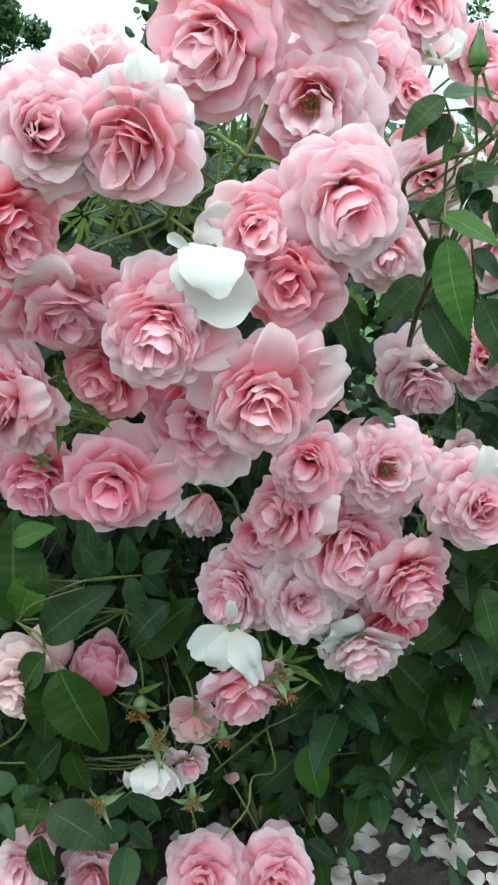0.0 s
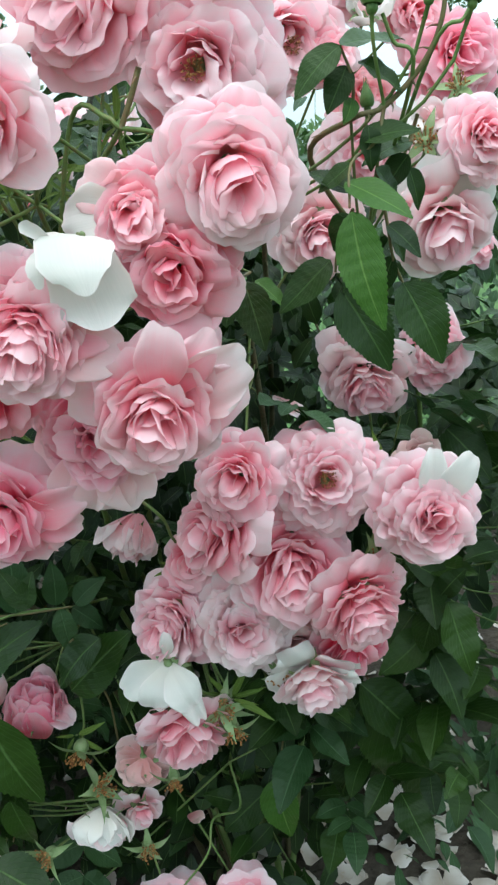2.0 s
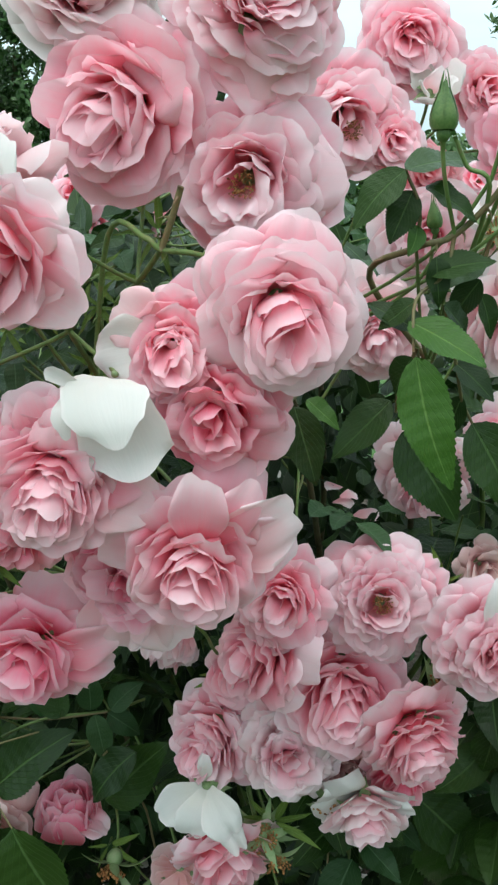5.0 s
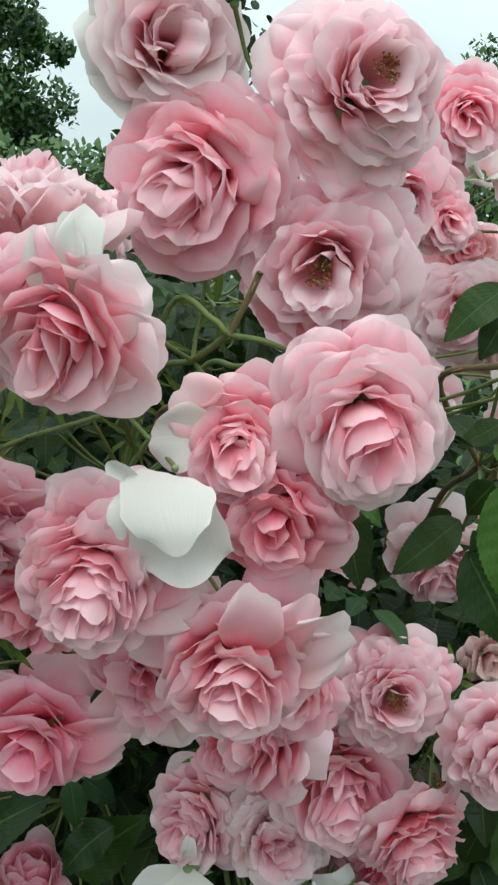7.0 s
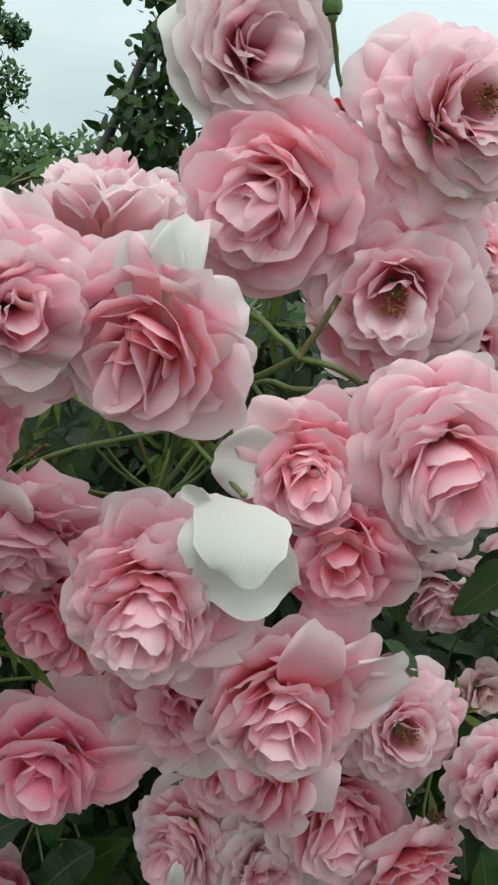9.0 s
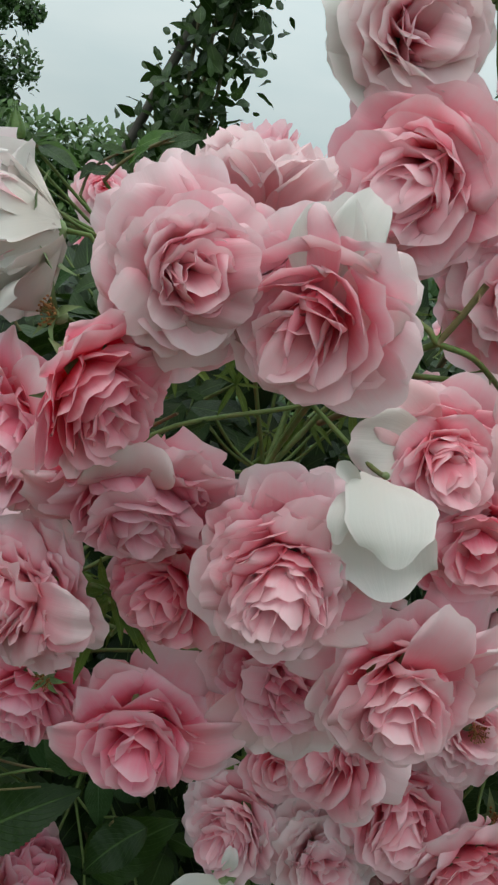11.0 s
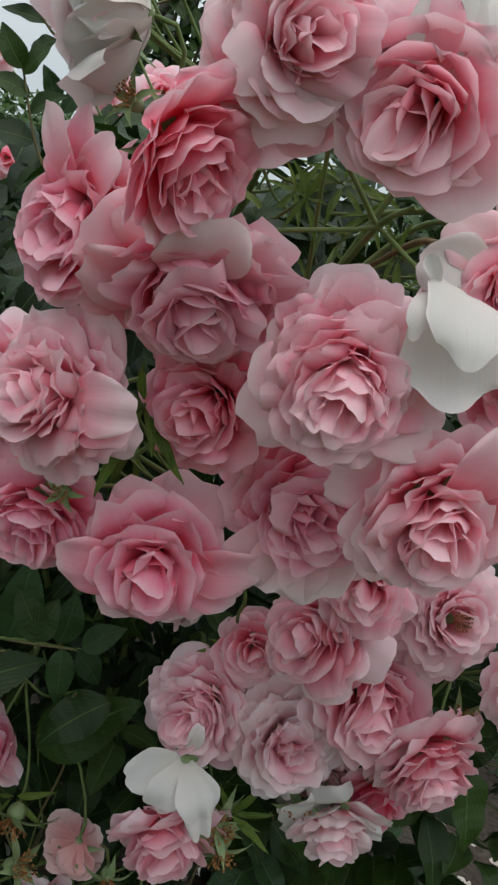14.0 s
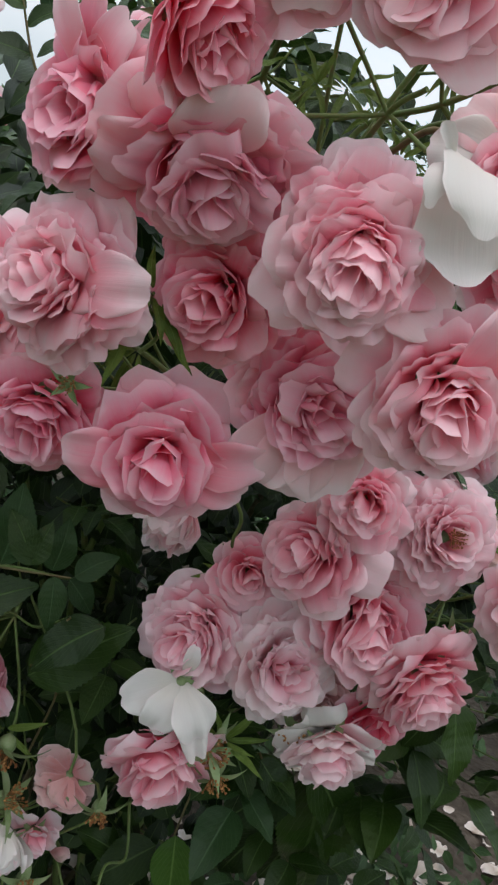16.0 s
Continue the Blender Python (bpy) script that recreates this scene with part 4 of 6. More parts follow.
rose((-0.188, 0.615, 0.779), (-0.75, -0.67, -0.03), 0.0396, "rosy", 24, 0.30, "full", "pink rose turned aside with flaring petals", seed=36, ruffle=0.35, broad=1.2, strays=[((-0.09, 0.22, 0.97), 1.25, 0.24, 60, "light"), ((0.17, 0.19, 0.97), 1.20, 0.26, 70, "pink"), ((0.70, 0.06, 0.71), 1.10, 0.35, 70, "light")])

# the lower cluster
rose((0.116, 0.700, 0.620), (0.00, -0.97, 0.26), 0.0462, "light", 52, 0.95, "open", "flat open light pink rose with a golden brown heart", seed=37, lean=(0, 0), ruffle=0.25, broad=0.85)
rose((0.187, 0.675, 0.594), (0.14, -0.99, -0.05), 0.0450, "light", 50, 0.75, "full", "pink rose with tightly layered scalloped petals", seed=38, lean=(0, 0.08), broad=0.9, strays=[((0.45, 0.23, 0.86), 1.20, 0.30, 70, "white"), ((-0.06, 0.26, 0.96), 1.15, 0.24, 72, "white")])
rose((0.049, 0.695, 0.629), (-0.10, -0.91, 0.41), 0.0353, "pink", 28, 0.60, "full", "small rose in the lower cluster", seed=39)
rose((0.025, 0.700, 0.587), (-0.75, -0.62, 0.22), 0.0399, "pink", 28, 0.55, "full", "pink rose turned aside in the cluster", seed=40)
rose((0.091, 0.710, 0.549), (0.25, -0.95, 0.19), 0.0496, "pink", 24, 0.50, "full", "pink rose with smooth folded petals", seed=41, broad=1.25)
rose((0.141, 0.690, 0.516), (0.35, -0.82, -0.45), 0.0446, "pink", 34, 0.72, "full", "pink rose with curling outer petals, facing down", seed=42, outer='light')
rose((0.134, 0.730, 0.463), (0.09, -0.91, -0.40), 0.0354, "deep", 20, 0.60, "full", "small deep pink rose under another", seed=43)
rose((0.046, 0.715, 0.494), (-0.00, -0.99, 0.16), 0.0441, "pale", 54, 0.80, "full", "pale blush rose with dense fine petals", seed=44, lean=(0.05, 0), broad=0.85, ruffle=0.26)
rose((-0.016, 0.740, 0.494), (-0.50, -0.83, 0.22), 0.0446, "light", 46, 0.75, "full", "light pink rose with scalloped petals", seed=45, broad=0.88)
rose((0.102, 0.715, 0.439), (0.05, -0.85, -0.50), 0.0370, "pale", 26, 0.50, "full", "whitening pink rose drooping from the cluster", seed=46, outer='white')
rose((-0.016, 0.716, 0.466), (0.01, -0.93, 0.36), 0.0300, "white", 0, 0.50, "full", "faded rose with a few large white petals remaining", seed=47, strays=[((-0.88, 0, -0.42), 1.30, 0.54, 86, "white"), ((-0.30, 0, -0.94), 1.20, 0.52, 78, "white"), ((0.48, 0, -0.82), 1.25, 0.56, 74, "white"), ((0.46, 0, -0.89), 1.72, 0.36, 88, "white"), ((0.05, 0, 1.0), 0.85, 0.20, 62, "white")])
rose((-0.003, 0.725, 0.394), (0.20, -0.80, -0.55), 0.0453, "pink", 28, 0.55, "full", "pink rose nodding below the white petals", seed=48)
rose((0.008, 0.750, 0.542), (-0.21, -0.91, 0.36), 0.0303, "pink", 20, 0.60, "full", "small pink rose deep in the cluster", seed=49)
rose((0.091, 0.740, 0.465), (0.10, -0.99, 0.04), 0.0282, "faded", 18, 0.70, "full", "withering blush rose with browned heart", seed=50)

# lower bush
rose((-0.149, 0.800, 0.385), (0.05, -0.12, 0.99), 0.0350, "rosy", 20, 0.00, "full", "half-open pink rose, round and cupped", seed=51, strays=[((0.85, -0.14, -0.51), 1.00, 0.40, 85, "light"), ((0.47, -0.23, -0.85), 0.95, 0.35, 90, "light")], lean=(0, 0), ruffle=0.12, tall=1.75, broad=1.35)
rose((-0.048, 0.790, 0.545), (-0.25, -0.50, -0.83), 0.0280, "pale", 26, 0.00, "full", "faded lilac-white rose hanging beside leaves", seed=52, lean=(0, 0), tall=1.45)
rose((-0.094, 0.770, 0.272), (-0.10, -0.30, -0.95), 0.0340, "pale", 30, 0.00, "full", "creamy fading rose hanging downward", seed=53, outer='white', ruffle=0.2, lean=(0, 0), tall=1.0, broad=1.2)
rose((-0.057, 0.800, 0.316), (-0.13, 0.39, -0.91), 0.0289, "faded", 18, 0.60, "full", "dull pink wilting rose seen from behind", seed=54)
rose((-0.062, 0.800, 0.264), (0.21, -0.96, -0.20), 0.0235, "pale", 16, 0.60, "full", "small crumpled fading rose", seed=55, ruffle=0.4)
rose((-0.050, 0.820, 0.112), (0.00, -0.87, 0.50), 0.0485, "pink", 32, 0.75, "full", "pink rose low on the bush", seed=56)
rose((0.031, 0.820, 0.112), (0.00, -0.91, 0.41), 0.0444, "pink", 32, 0.75, "full", "small bright pink rose low on the bush", seed=57)
rose((-0.184, 0.860, 0.076), (-0.20, -0.91, 0.35), 0.0439, "light", 26, 0.65, "full", "light pink rose low on the bush", seed=58)
rose((-0.223, 0.775, 0.375), (-0.10, -0.99, 0.00), 0.0455, "faded", 34, 0.80, "full", "fading greyish pink rose beside leaves", seed=59)
rose((-0.262, 0.840, 0.109), (-0.10, -0.83, 0.55), 0.0414, "pale", 24, 0.70, "full", "pale fading rose low on the bush", seed=60)
rose((-0.236, 0.860, 0.145), (0.21, -0.87, 0.45), 0.0278, "light", 20, 0.60, "full", "small light pink rose among dark leaves", seed=61)
rose((0.158, 1.120, -0.047), (-0.10, -0.89, 0.45), 0.0452, "faded", 26, 0.80, "full", "withered mauve rose fallen near the soil", seed=62)
rose((-0.204, 0.660, 0.673), (-0.31, -0.95, 0.04), 0.0515, "pink", 28, 0.70, "full", "pink rose at the flank of the bush", seed=63)

# behind, to one side of the leafy branch
rose((0.161, 0.820, 0.664), (-0.03, -0.86, -0.50), 0.0456, "pale", 30, 0.75, "full", "faded pale rose under dark leaves", seed=64, outer='pale')
rose((0.228, 0.840, 0.689), (0.20, -0.97, 0.15), 0.0356, "pink", 28, 0.70, "full", "dusky pink rose among leaves", seed=65)
rose((0.218, 0.760, 0.795), (0.11, -0.91, -0.41), 0.0467, "pale", 22, 0.70, "full", "wilting pale rose with folded papery petals", seed=66, ruffle=0.42, outer='white')
rose((0.119, 0.780, 0.793), (-0.07, -0.99, -0.15), 0.0388, "pale", 28, 0.65, "full", "pale pink rose behind dark leaves", seed=67)
rose((0.242, 0.750, 0.859), (0.23, -0.96, 0.19), 0.0325, "light", 32, 0.75, "full", "light lilac-pink rose with neat round petals", seed=68)
rose((0.242, 0.840, 0.927), (0.12, -0.98, 0.15), 0.0438, "rosy", 34, 0.75, "full", "salmon pink rose behind the buds", seed=69)
rose((0.220, 0.820, 0.879), (-0.15, -0.67, 0.73), 0.0320, "white", 16, 0.55, "full", "white fading rose behind the branch", seed=70)
rose((0.172, 0.880, 0.859), (-0.09, -0.99, 0.06), 0.0490, "pale", 26, 0.70, "full", "pale pink rose deep behind the branch", seed=71)
rose((0.208, 0.900, 0.834), (0.01, -1.00, -0.04), 0.0373, "faded", 22, 0.70, "full", "withering rose behind the branch", seed=72)
rose((0.102, 0.800, 0.942), (0.05, -0.99, -0.11), 0.0470, "light", 30, 0.85, "open", "light pink rose with a brown heart, further back", seed=73)
rose((0.155, 0.860, 1.004), (0.07, -0.99, 0.15), 0.0443, "pink", 34, 0.75, "full", "pink double rose, further back", seed=74)
rose((0.210, 0.860, 0.964), (0.16, -0.98, 0.14), 0.0319, "pink", 26, 0.70, "full", "pink rose behind a bud", seed=75)
rose((0.167, 0.840, 0.965), (0.08, -0.71, 0.70), 0.0260, "white", 6, 0.05, "full", "last white petal of a faded rose", seed=76, tall=1.2)
rose((0.176, 0.920, 0.908), (0.07, -0.97, 0.24), 0.0304, "salmon", 24, 0.70, "full", "small coral pink rose behind leaves", seed=77)
rose((0.056, 0.850, 0.970), (0.10, -0.89, 0.44), 0.0260, "light", 24, 0.70, "full", "light pink rose further back", seed=78)
rose((0.136, 0.800, 0.927), (0.13, -0.96, 0.25), 0.0247, "pink", 24, 0.70, "full", "coral pink rose at the back of the bush", seed=79)
rose((0.204, 0.800, 0.601), (0.16, -0.99, 0.04), 0.0233, "faded", 18, 0.70, "full", "dull pink rose in shade", seed=80)
rose((0.037, 0.700, 0.820), (0.08, -0.96, 0.27), 0.0218, "light", 22, 0.70, "full", "light pink rose behind stalks", seed=81)
rose((0.013, 0.620, 0.822), (0.00, -0.84, 0.54), 0.0164, "pale", 18, 0.60, "full", "small pale rose beside a white one", seed=82)

rose((-0.177, 1.120, 0.917), (-0.20, -0.95, 0.30), 0.036, "light", 18, 0.70, "full", "pale pink rose at the back of the bush", seed=500, sepals=False)
rose((-0.144, 1.160, 0.926), (-0.12, -0.95, 0.30), 0.034, "pale", 18, 0.70, "full", "pale pink rose at the back of the bush", seed=501, sepals=False)
rose((-0.097, 1.100, 0.894), (-0.04, -0.95, 0.30), 0.030, "light", 18, 0.70, "full", "pale pink rose at the back of the bush", seed=502, sepals=False)
rose((-0.159, 1.140, 0.883), (0.04, -0.95, 0.30), 0.034, "pale", 18, 0.70, "full", "pale pink rose at the back of the bush", seed=503, sepals=False)
rose((-0.231, 1.200, 0.910), (0.12, -0.95, 0.30), 0.036, "light", 18, 0.70, "full", "pale pink rose at the back of the bush", seed=504, sepals=False)
rose((-0.093, 1.220, 0.927), (0.20, -0.95, 0.30), 0.030, "pale", 18, 0.70, "full", "pale pink rose at the back of the bush", seed=505, sepals=False)

# buds and spent flowers
rosebud((0.131, 0.545, 0.913), (0.04, 0.05, 1.00), 0.0167, "closed green rosebud on a thin stalk", seed=83, holder=None)
rosebud((0.162, 0.560, 0.917), (0.14, 0.06, 0.99), 0.0143, "closed green rosebud on a thin stalk", seed=84)
rosebud((0.184, 0.560, 0.914), (0.19, 0.06, 0.98), 0.0143, "closed green rosebud on a thin stalk", seed=85)
rosebud((0.135, 0.600, 0.870), (-0.06, 0.04, 1.00), 0.0112, "closed green rosebud on a thin stalk", seed=86)
rosebud((-0.009, 0.620, 1.016), (-0.19, 0.03, 0.98), 0.0124, "closed green rosebud on a thin stalk", seed=87)
rosebud((-0.232, 0.660, 0.925), (-0.28, 0.03, 0.96), 0.0112, "closed green rosebud on a thin stalk", seed=88)
rosebud((-0.215, 0.660, 0.916), (-0.23, 0.03, 0.97), 0.0124, "closed green rosebud on a thin stalk", seed=89)
rosebud((-0.244, 0.660, 0.909), (-0.74, 0.03, 0.68), 0.0134, "closed green rosebud on a thin stalk", seed=90)
spent_bloom((-0.176, 0.615, 0.837), (-0.74, -0.65, 0.18), 0.0133, "spent rose with a tuft of rust-brown stamens", seed=91)
spent_bloom((-0.109, 0.780, 0.347), (-0.13, -0.73, -0.67), 0.0238, "spent rose with spread green sepals and brown stamens", seed=92)
spent_bloom((-0.095, 0.780, 0.308), (0.73, -0.49, 0.48), 0.0231, "spent rose with spread green sepals and brown stamens", seed=93)
spent_bloom((0.024, 0.730, 0.414), (0.21, -0.92, 0.35), 0.0210, "spent rose with spread green sepals and brown stamens", seed=94)
spent_bloom((0.033, 0.730, 0.395), (0.19, -0.90, -0.40), 0.0201, "spent rose with spread green sepals and brown stamens", seed=95)
spent_bloom((-0.156, 0.800, 0.222), (-0.52, -0.85, 0.03), 0.0221, "spent rose with spread green sepals and brown stamens", seed=96)
spent_bloom((-0.059, 0.800, 0.225), (0.20, -0.98, -0.06), 0.0198, "spent rose with spread green sepals and brown stamens", seed=97)
spent_bloom((-0.026, 0.780, 0.314), (0.09, -0.82, -0.56), 0.0189, "spent rose with spread green sepals and brown stamens", seed=98)
spent_bloom((0.155, 0.720, 0.542), (0.22, -0.82, 0.53), 0.0215, "dried brown rose heart without petals", seed=99)
spent_bloom((0.076, 0.730, 0.444), (-0.21, -0.98, -0.05), 0.0189, "spent rose with spread green sepals and brown stamens", seed=100)
spent_bloom((0.207, 0.800, 0.858), (-0.24, -0.90, 0.37), 0.0216, "dried rose heart with crumpled brown stamens", seed=101)
spent_bloom((0.232, 0.800, 0.896), (-0.36, -0.82, 0.45), 0.0185, "spent rose with spread green sepals and brown stamens", seed=102)
spent_bloom((0.053, 0.720, 0.574), (0.01, -0.90, 0.44), 0.0169, "dried brown rose heart in the cluster", seed=103)
spent_bloom((-0.151, 0.620, 0.651), (-0.36, -0.93, 0.00), 0.0105, "dried brown rose heart under petals", seed=104)
spent_bloom((0.021, 0.740, 0.410), (0.30, -0.95, -0.06), 0.0232, "spent rose with spread green sepals and brown stamens", seed=105)
spent_bloom((0.244, 0.820, 0.850), (0.25, -0.86, 0.44), 0.0176, "spent rose with spread green sepals and brown stamens", seed=106)

# the leafy branch in front
rose_leaf([(0.123, 0.575, 0.858), (0.124, 0.570, 0.876), (0.117, 0.565, 0.893)], [((0.117, 0.565, 0.893), (0.091, 0.560, 0.872), (-0.22, -0.81, 0.55)), ((0.117, 0.565, 0.893), (0.152, 0.575, 0.902), (0.20, -0.37, 0.91)), ((0.121, 0.570, 0.884), (0.109, 0.565, 0.862), (-0.12, -0.88, 0.46)), ((0.127, 0.570, 0.886), (0.150, 0.560, 0.874), (0.20, -0.61, 0.77)), ((0.123, 0.570, 0.868), (0.119, 0.560, 0.857), (0.29, -0.86, 0.43), "young")], "dark", seed=107)
rose_leaf([(0.140, 0.570, 0.863), (0.135, 0.565, 0.846), (0.121, 0.560, 0.835), (0.118, 0.545, 0.813)], [((0.127, 0.565, 0.846), (0.156, 0.560, 0.855), (0.19, -0.69, 0.69)), ((0.131, 0.565, 0.854), (0.134, 0.560, 0.832), (0.27, -0.90, 0.33)), ((0.121, 0.560, 0.835), (0.103, 0.565, 0.822), (-0.34, -0.75, 0.56)), ((0.117, 0.555, 0.826), (0.149, 0.535, 0.809), (0.19, -0.69, 0.69), "young"), ((0.119, 0.545, 0.811), (0.133, 0.525, 0.754), (-0.18, -0.84, 0.51), "slim"), ((0.118, 0.550, 0.810), (0.107, 0.560, 0.791), (-0.46, -0.81, 0.36)), ((0.134, 0.560, 0.832), (0.151, 0.570, 0.817), (0.38, -0.78, 0.49)), ((0.123, 0.565, 0.820), (0.102, 0.575, 0.838), (-0.01, -0.57, 0.82))], "dark", seed=108)
rose_leaf([(0.135, 0.565, 0.832), (0.141, 0.570, 0.804), (0.145, 0.575, 0.784), (0.151, 0.580, 0.771)], [((0.151, 0.580, 0.771), (0.174, 0.565, 0.729), (-0.01, -0.84, 0.54)), ((0.141, 0.570, 0.803), (0.159, 0.560, 0.789), (0.29, -0.81, 0.52)), ((0.145, 0.575, 0.786), (0.136, 0.580, 0.763), (-0.23, -0.86, 0.46)), ((0.143, 0.575, 0.798), (0.157, 0.585, 0.782), (0.29, -0.86, 0.43))], "dark", seed=109)
rose_leaf([(0.122, 0.565, 0.812), (0.114, 0.570, 0.790), (0.113, 0.575, 0.779)], [((0.110, 0.570, 0.786), (0.080, 0.565, 0.760), (-0.11, -0.77, 0.63)), ((0.116, 0.575, 0.769), (0.143, 0.560, 0.727), (-0.12, -0.80, 0.59)), ((0.119, 0.580, 0.778), (0.132, 0.575, 0.749), (0.29, -0.81, 0.52)), ((0.108, 0.580, 0.786), (0.095, 0.590, 0.774), (-0.22, -0.81, 0.55))], "dark", seed=110)
rose_leaf([(0.066, 0.660, 0.775), (0.058, 0.630, 0.773), (0.054, 0.610, 0.769)], [((0.062, 0.630, 0.772), (0.072, 0.610, 0.732), (-0.22, -0.81, 0.55)), ((0.069, 0.660, 0.770), (0.089, 0.650, 0.757), (0.30, -0.66, 0.69), "young")], "dark", seed=111)
rose_leaf([(0.163, 0.600, 0.861), (0.158, 0.600, 0.842)], [((0.160, 0.600, 0.847), (0.131, 0.590, 0.841), (0.07, -0.51, 0.86)), ((0.158, 0.600, 0.840), (0.141, 0.600, 0.820), (-0.13, -0.83, 0.54)), ((0.158, 0.600, 0.833), (0.167, 0.600, 0.810), (0.28, -0.81, 0.52))], "dark", seed=112)

# leaves of the lower bush
rose_leaf([(-0.224, 0.780, 0.442), (-0.204, 0.770, 0.465), (-0.153, 0.760, 0.487)], [((-0.224, 0.780, 0.442), (-0.220, 0.770, 0.550), (0.10, -0.77, 0.63)), ((-0.198, 0.770, 0.430), (-0.136, 0.750, 0.491), (0.10, -0.70, 0.71)), ((-0.221, 0.780, 0.448), (-0.199, 0.770, 0.500), (0.21, -0.82, 0.54), "young"), ((-0.230, 0.780, 0.436), (-0.261, 0.780, 0.466), (-0.20, -0.76, 0.62)), ((-0.222, 0.780, 0.524), (-0.186, 0.770, 0.545), (0.11, -0.68, 0.73), "young")], "dark", seed=113)
rose_leaf([(-0.224, 0.780, 0.442), (-0.199, 0.760, 0.429), (-0.177, 0.740, 0.413)], [((-0.177, 0.740, 0.413), (-0.139, 0.720, 0.328), (-0.25, -0.78, 0.57)), ((-0.194, 0.760, 0.417), (-0.229, 0.760, 0.375), (-0.30, -0.80, 0.53)), ((-0.184, 0.760, 0.399), (-0.209, 0.750, 0.319), (-0.11, -0.88, 0.46))], "dark", seed=114)
rose_leaf([(-0.200, 0.800, 0.476), (-0.153, 0.790, 0.480), (-0.104, 0.790, 0.486)], [((-0.154, 0.790, 0.482), (-0.154, 0.780, 0.541), (0.10, -0.89, 0.45), "grey"), ((-0.118, 0.790, 0.488), (-0.117, 0.780, 0.527), (0.10, -0.89, 0.45), "grey"), ((-0.115, 0.790, 0.484), (-0.107, 0.780, 0.445), (0.10, -0.84, 0.53), "grey"), ((-0.101, 0.790, 0.488), (-0.076, 0.790, 0.511), (0.20, -0.76, 0.62), "grey"), ((-0.104, 0.790, 0.485), (-0.077, 0.790, 0.464), (0.21, -0.82, 0.54), "grey")], "dark", seed=115)
rose_leaf([(-0.085, 0.840, 0.313), (-0.085, 0.800, 0.395), (-0.111, 0.780, 0.418)], [((-0.111, 0.780, 0.409), (-0.054, 0.760, 0.473), (0.20, -0.72, 0.67))], "dark", seed=116)
rose_leaf([(-0.241, 0.840, 0.150), (-0.209, 0.800, 0.210)], [((-0.210, 0.790, 0.222), (-0.144, 0.760, 0.201), (-0.10, -0.61, 0.78)), ((-0.223, 0.800, 0.182), (-0.213, 0.780, 0.128), (-0.30, -0.80, 0.53)), ((-0.230, 0.810, 0.210), (-0.265, 0.800, 0.189), (-0.32, -0.71, 0.63))], "dark", seed=117)
rose_leaf([(-0.192, 0.840, 0.237), (-0.195, 0.820, 0.223)], [((-0.185, 0.800, 0.285), (-0.173, 0.800, 0.224), (-0.21, -0.87, 0.45)), ((-0.198, 0.820, 0.285), (-0.249, 0.820, 0.230), (-0.30, -0.80, 0.53)), ((-0.187, 0.830, 0.286), (-0.210, 0.830, 0.216), (-0.21, -0.87, 0.45))], "dark", seed=118)
rose_leaf([(0.165, 0.900, 0.341), (0.174, 0.880, 0.338)], [((0.155, 0.860, 0.356), (0.218, 0.840, 0.300), (-0.10, -0.70, 0.71)), ((0.174, 0.880, 0.338), (0.204, 0.870, 0.208), (-0.10, -0.89, 0.45)), ((0.156, 0.880, 0.324), (0.100, 0.870, 0.266), (-0.20, -0.76, 0.62))], "dark", seed=119)
rose_leaf([(0.251, 0.820, 0.435), (0.227, 0.800, 0.457)], [((0.227, 0.800, 0.469), (0.250, 0.770, 0.412), (0.20, -0.72, 0.67)), ((0.221, 0.800, 0.475), (0.238, 0.790, 0.503), (0.21, -0.55, 0.81)), ((0.216, 0.800, 0.463), (0.202, 0.800, 0.414), (-0.21, -0.82, 0.54)), ((0.231, 0.820, 0.478), (0.196, 0.820, 0.502), (-0.21, -0.82, 0.54))], "dark", seed=120)
rose_leaf([(0.077, 0.900, 0.276), (0.070, 0.880, 0.231)], [((0.065, 0.860, 0.252), (0.077, 0.840, 0.190), (-0.20, -0.91, 0.35), "young"), ((0.057, 0.880, 0.224), (0.006, 0.870, 0.186), (-0.10, -0.61, 0.78)), ((0.052, 0.890, 0.187), (-0.007, 0.890, 0.217), (-0.10, -0.61, 0.78)), ((0.065, 0.900, 0.240), (0.032, 0.900, 0.284), (-0.22, -0.73, 0.65))], "dark", seed=121)
rose_leaf([(0.222, 0.920, 0.308), (0.205, 0.900, 0.298)], [((0.205, 0.900, 0.298), (0.259, 0.890, 0.224), (0.10, -0.77, 0.63)), ((0.194, 0.900, 0.269), (0.172, 0.900, 0.187), (-0.21, -0.82, 0.54)), ((0.229, 0.900, 0.327), (0.277, 0.900, 0.291), (0.20, -0.76, 0.62)), ((0.212, 0.920, 0.242), (0.244, 0.920, 0.149), (0.10, -0.89, 0.45)), ((0.162, 0.900, 0.254), (0.132, 0.900, 0.187), (-0.10, -0.77, 0.63))], "dark", seed=122)
rose_leaf([(0.109, 0.860, 0.349), (0.121, 0.850, 0.335)], [((0.104, 0.840, 0.354), (0.148, 0.830, 0.326), (0.10, -0.70, 0.71)), ((0.097, 0.860, 0.336), (0.074, 0.860, 0.294), (-0.21, -0.82, 0.54))], "dark", seed=123)
rose_leaf([(0.084, 0.940, 0.069), (0.083, 0.920, 0.061)], [((0.067, 0.900, 0.093), (0.107, 0.890, 0.070), (0.10, -0.61, 0.78)), ((0.081, 0.900, 0.069), (0.096, 0.900, 0.020), (0.10, -0.61, 0.78))], "dark", seed=124)
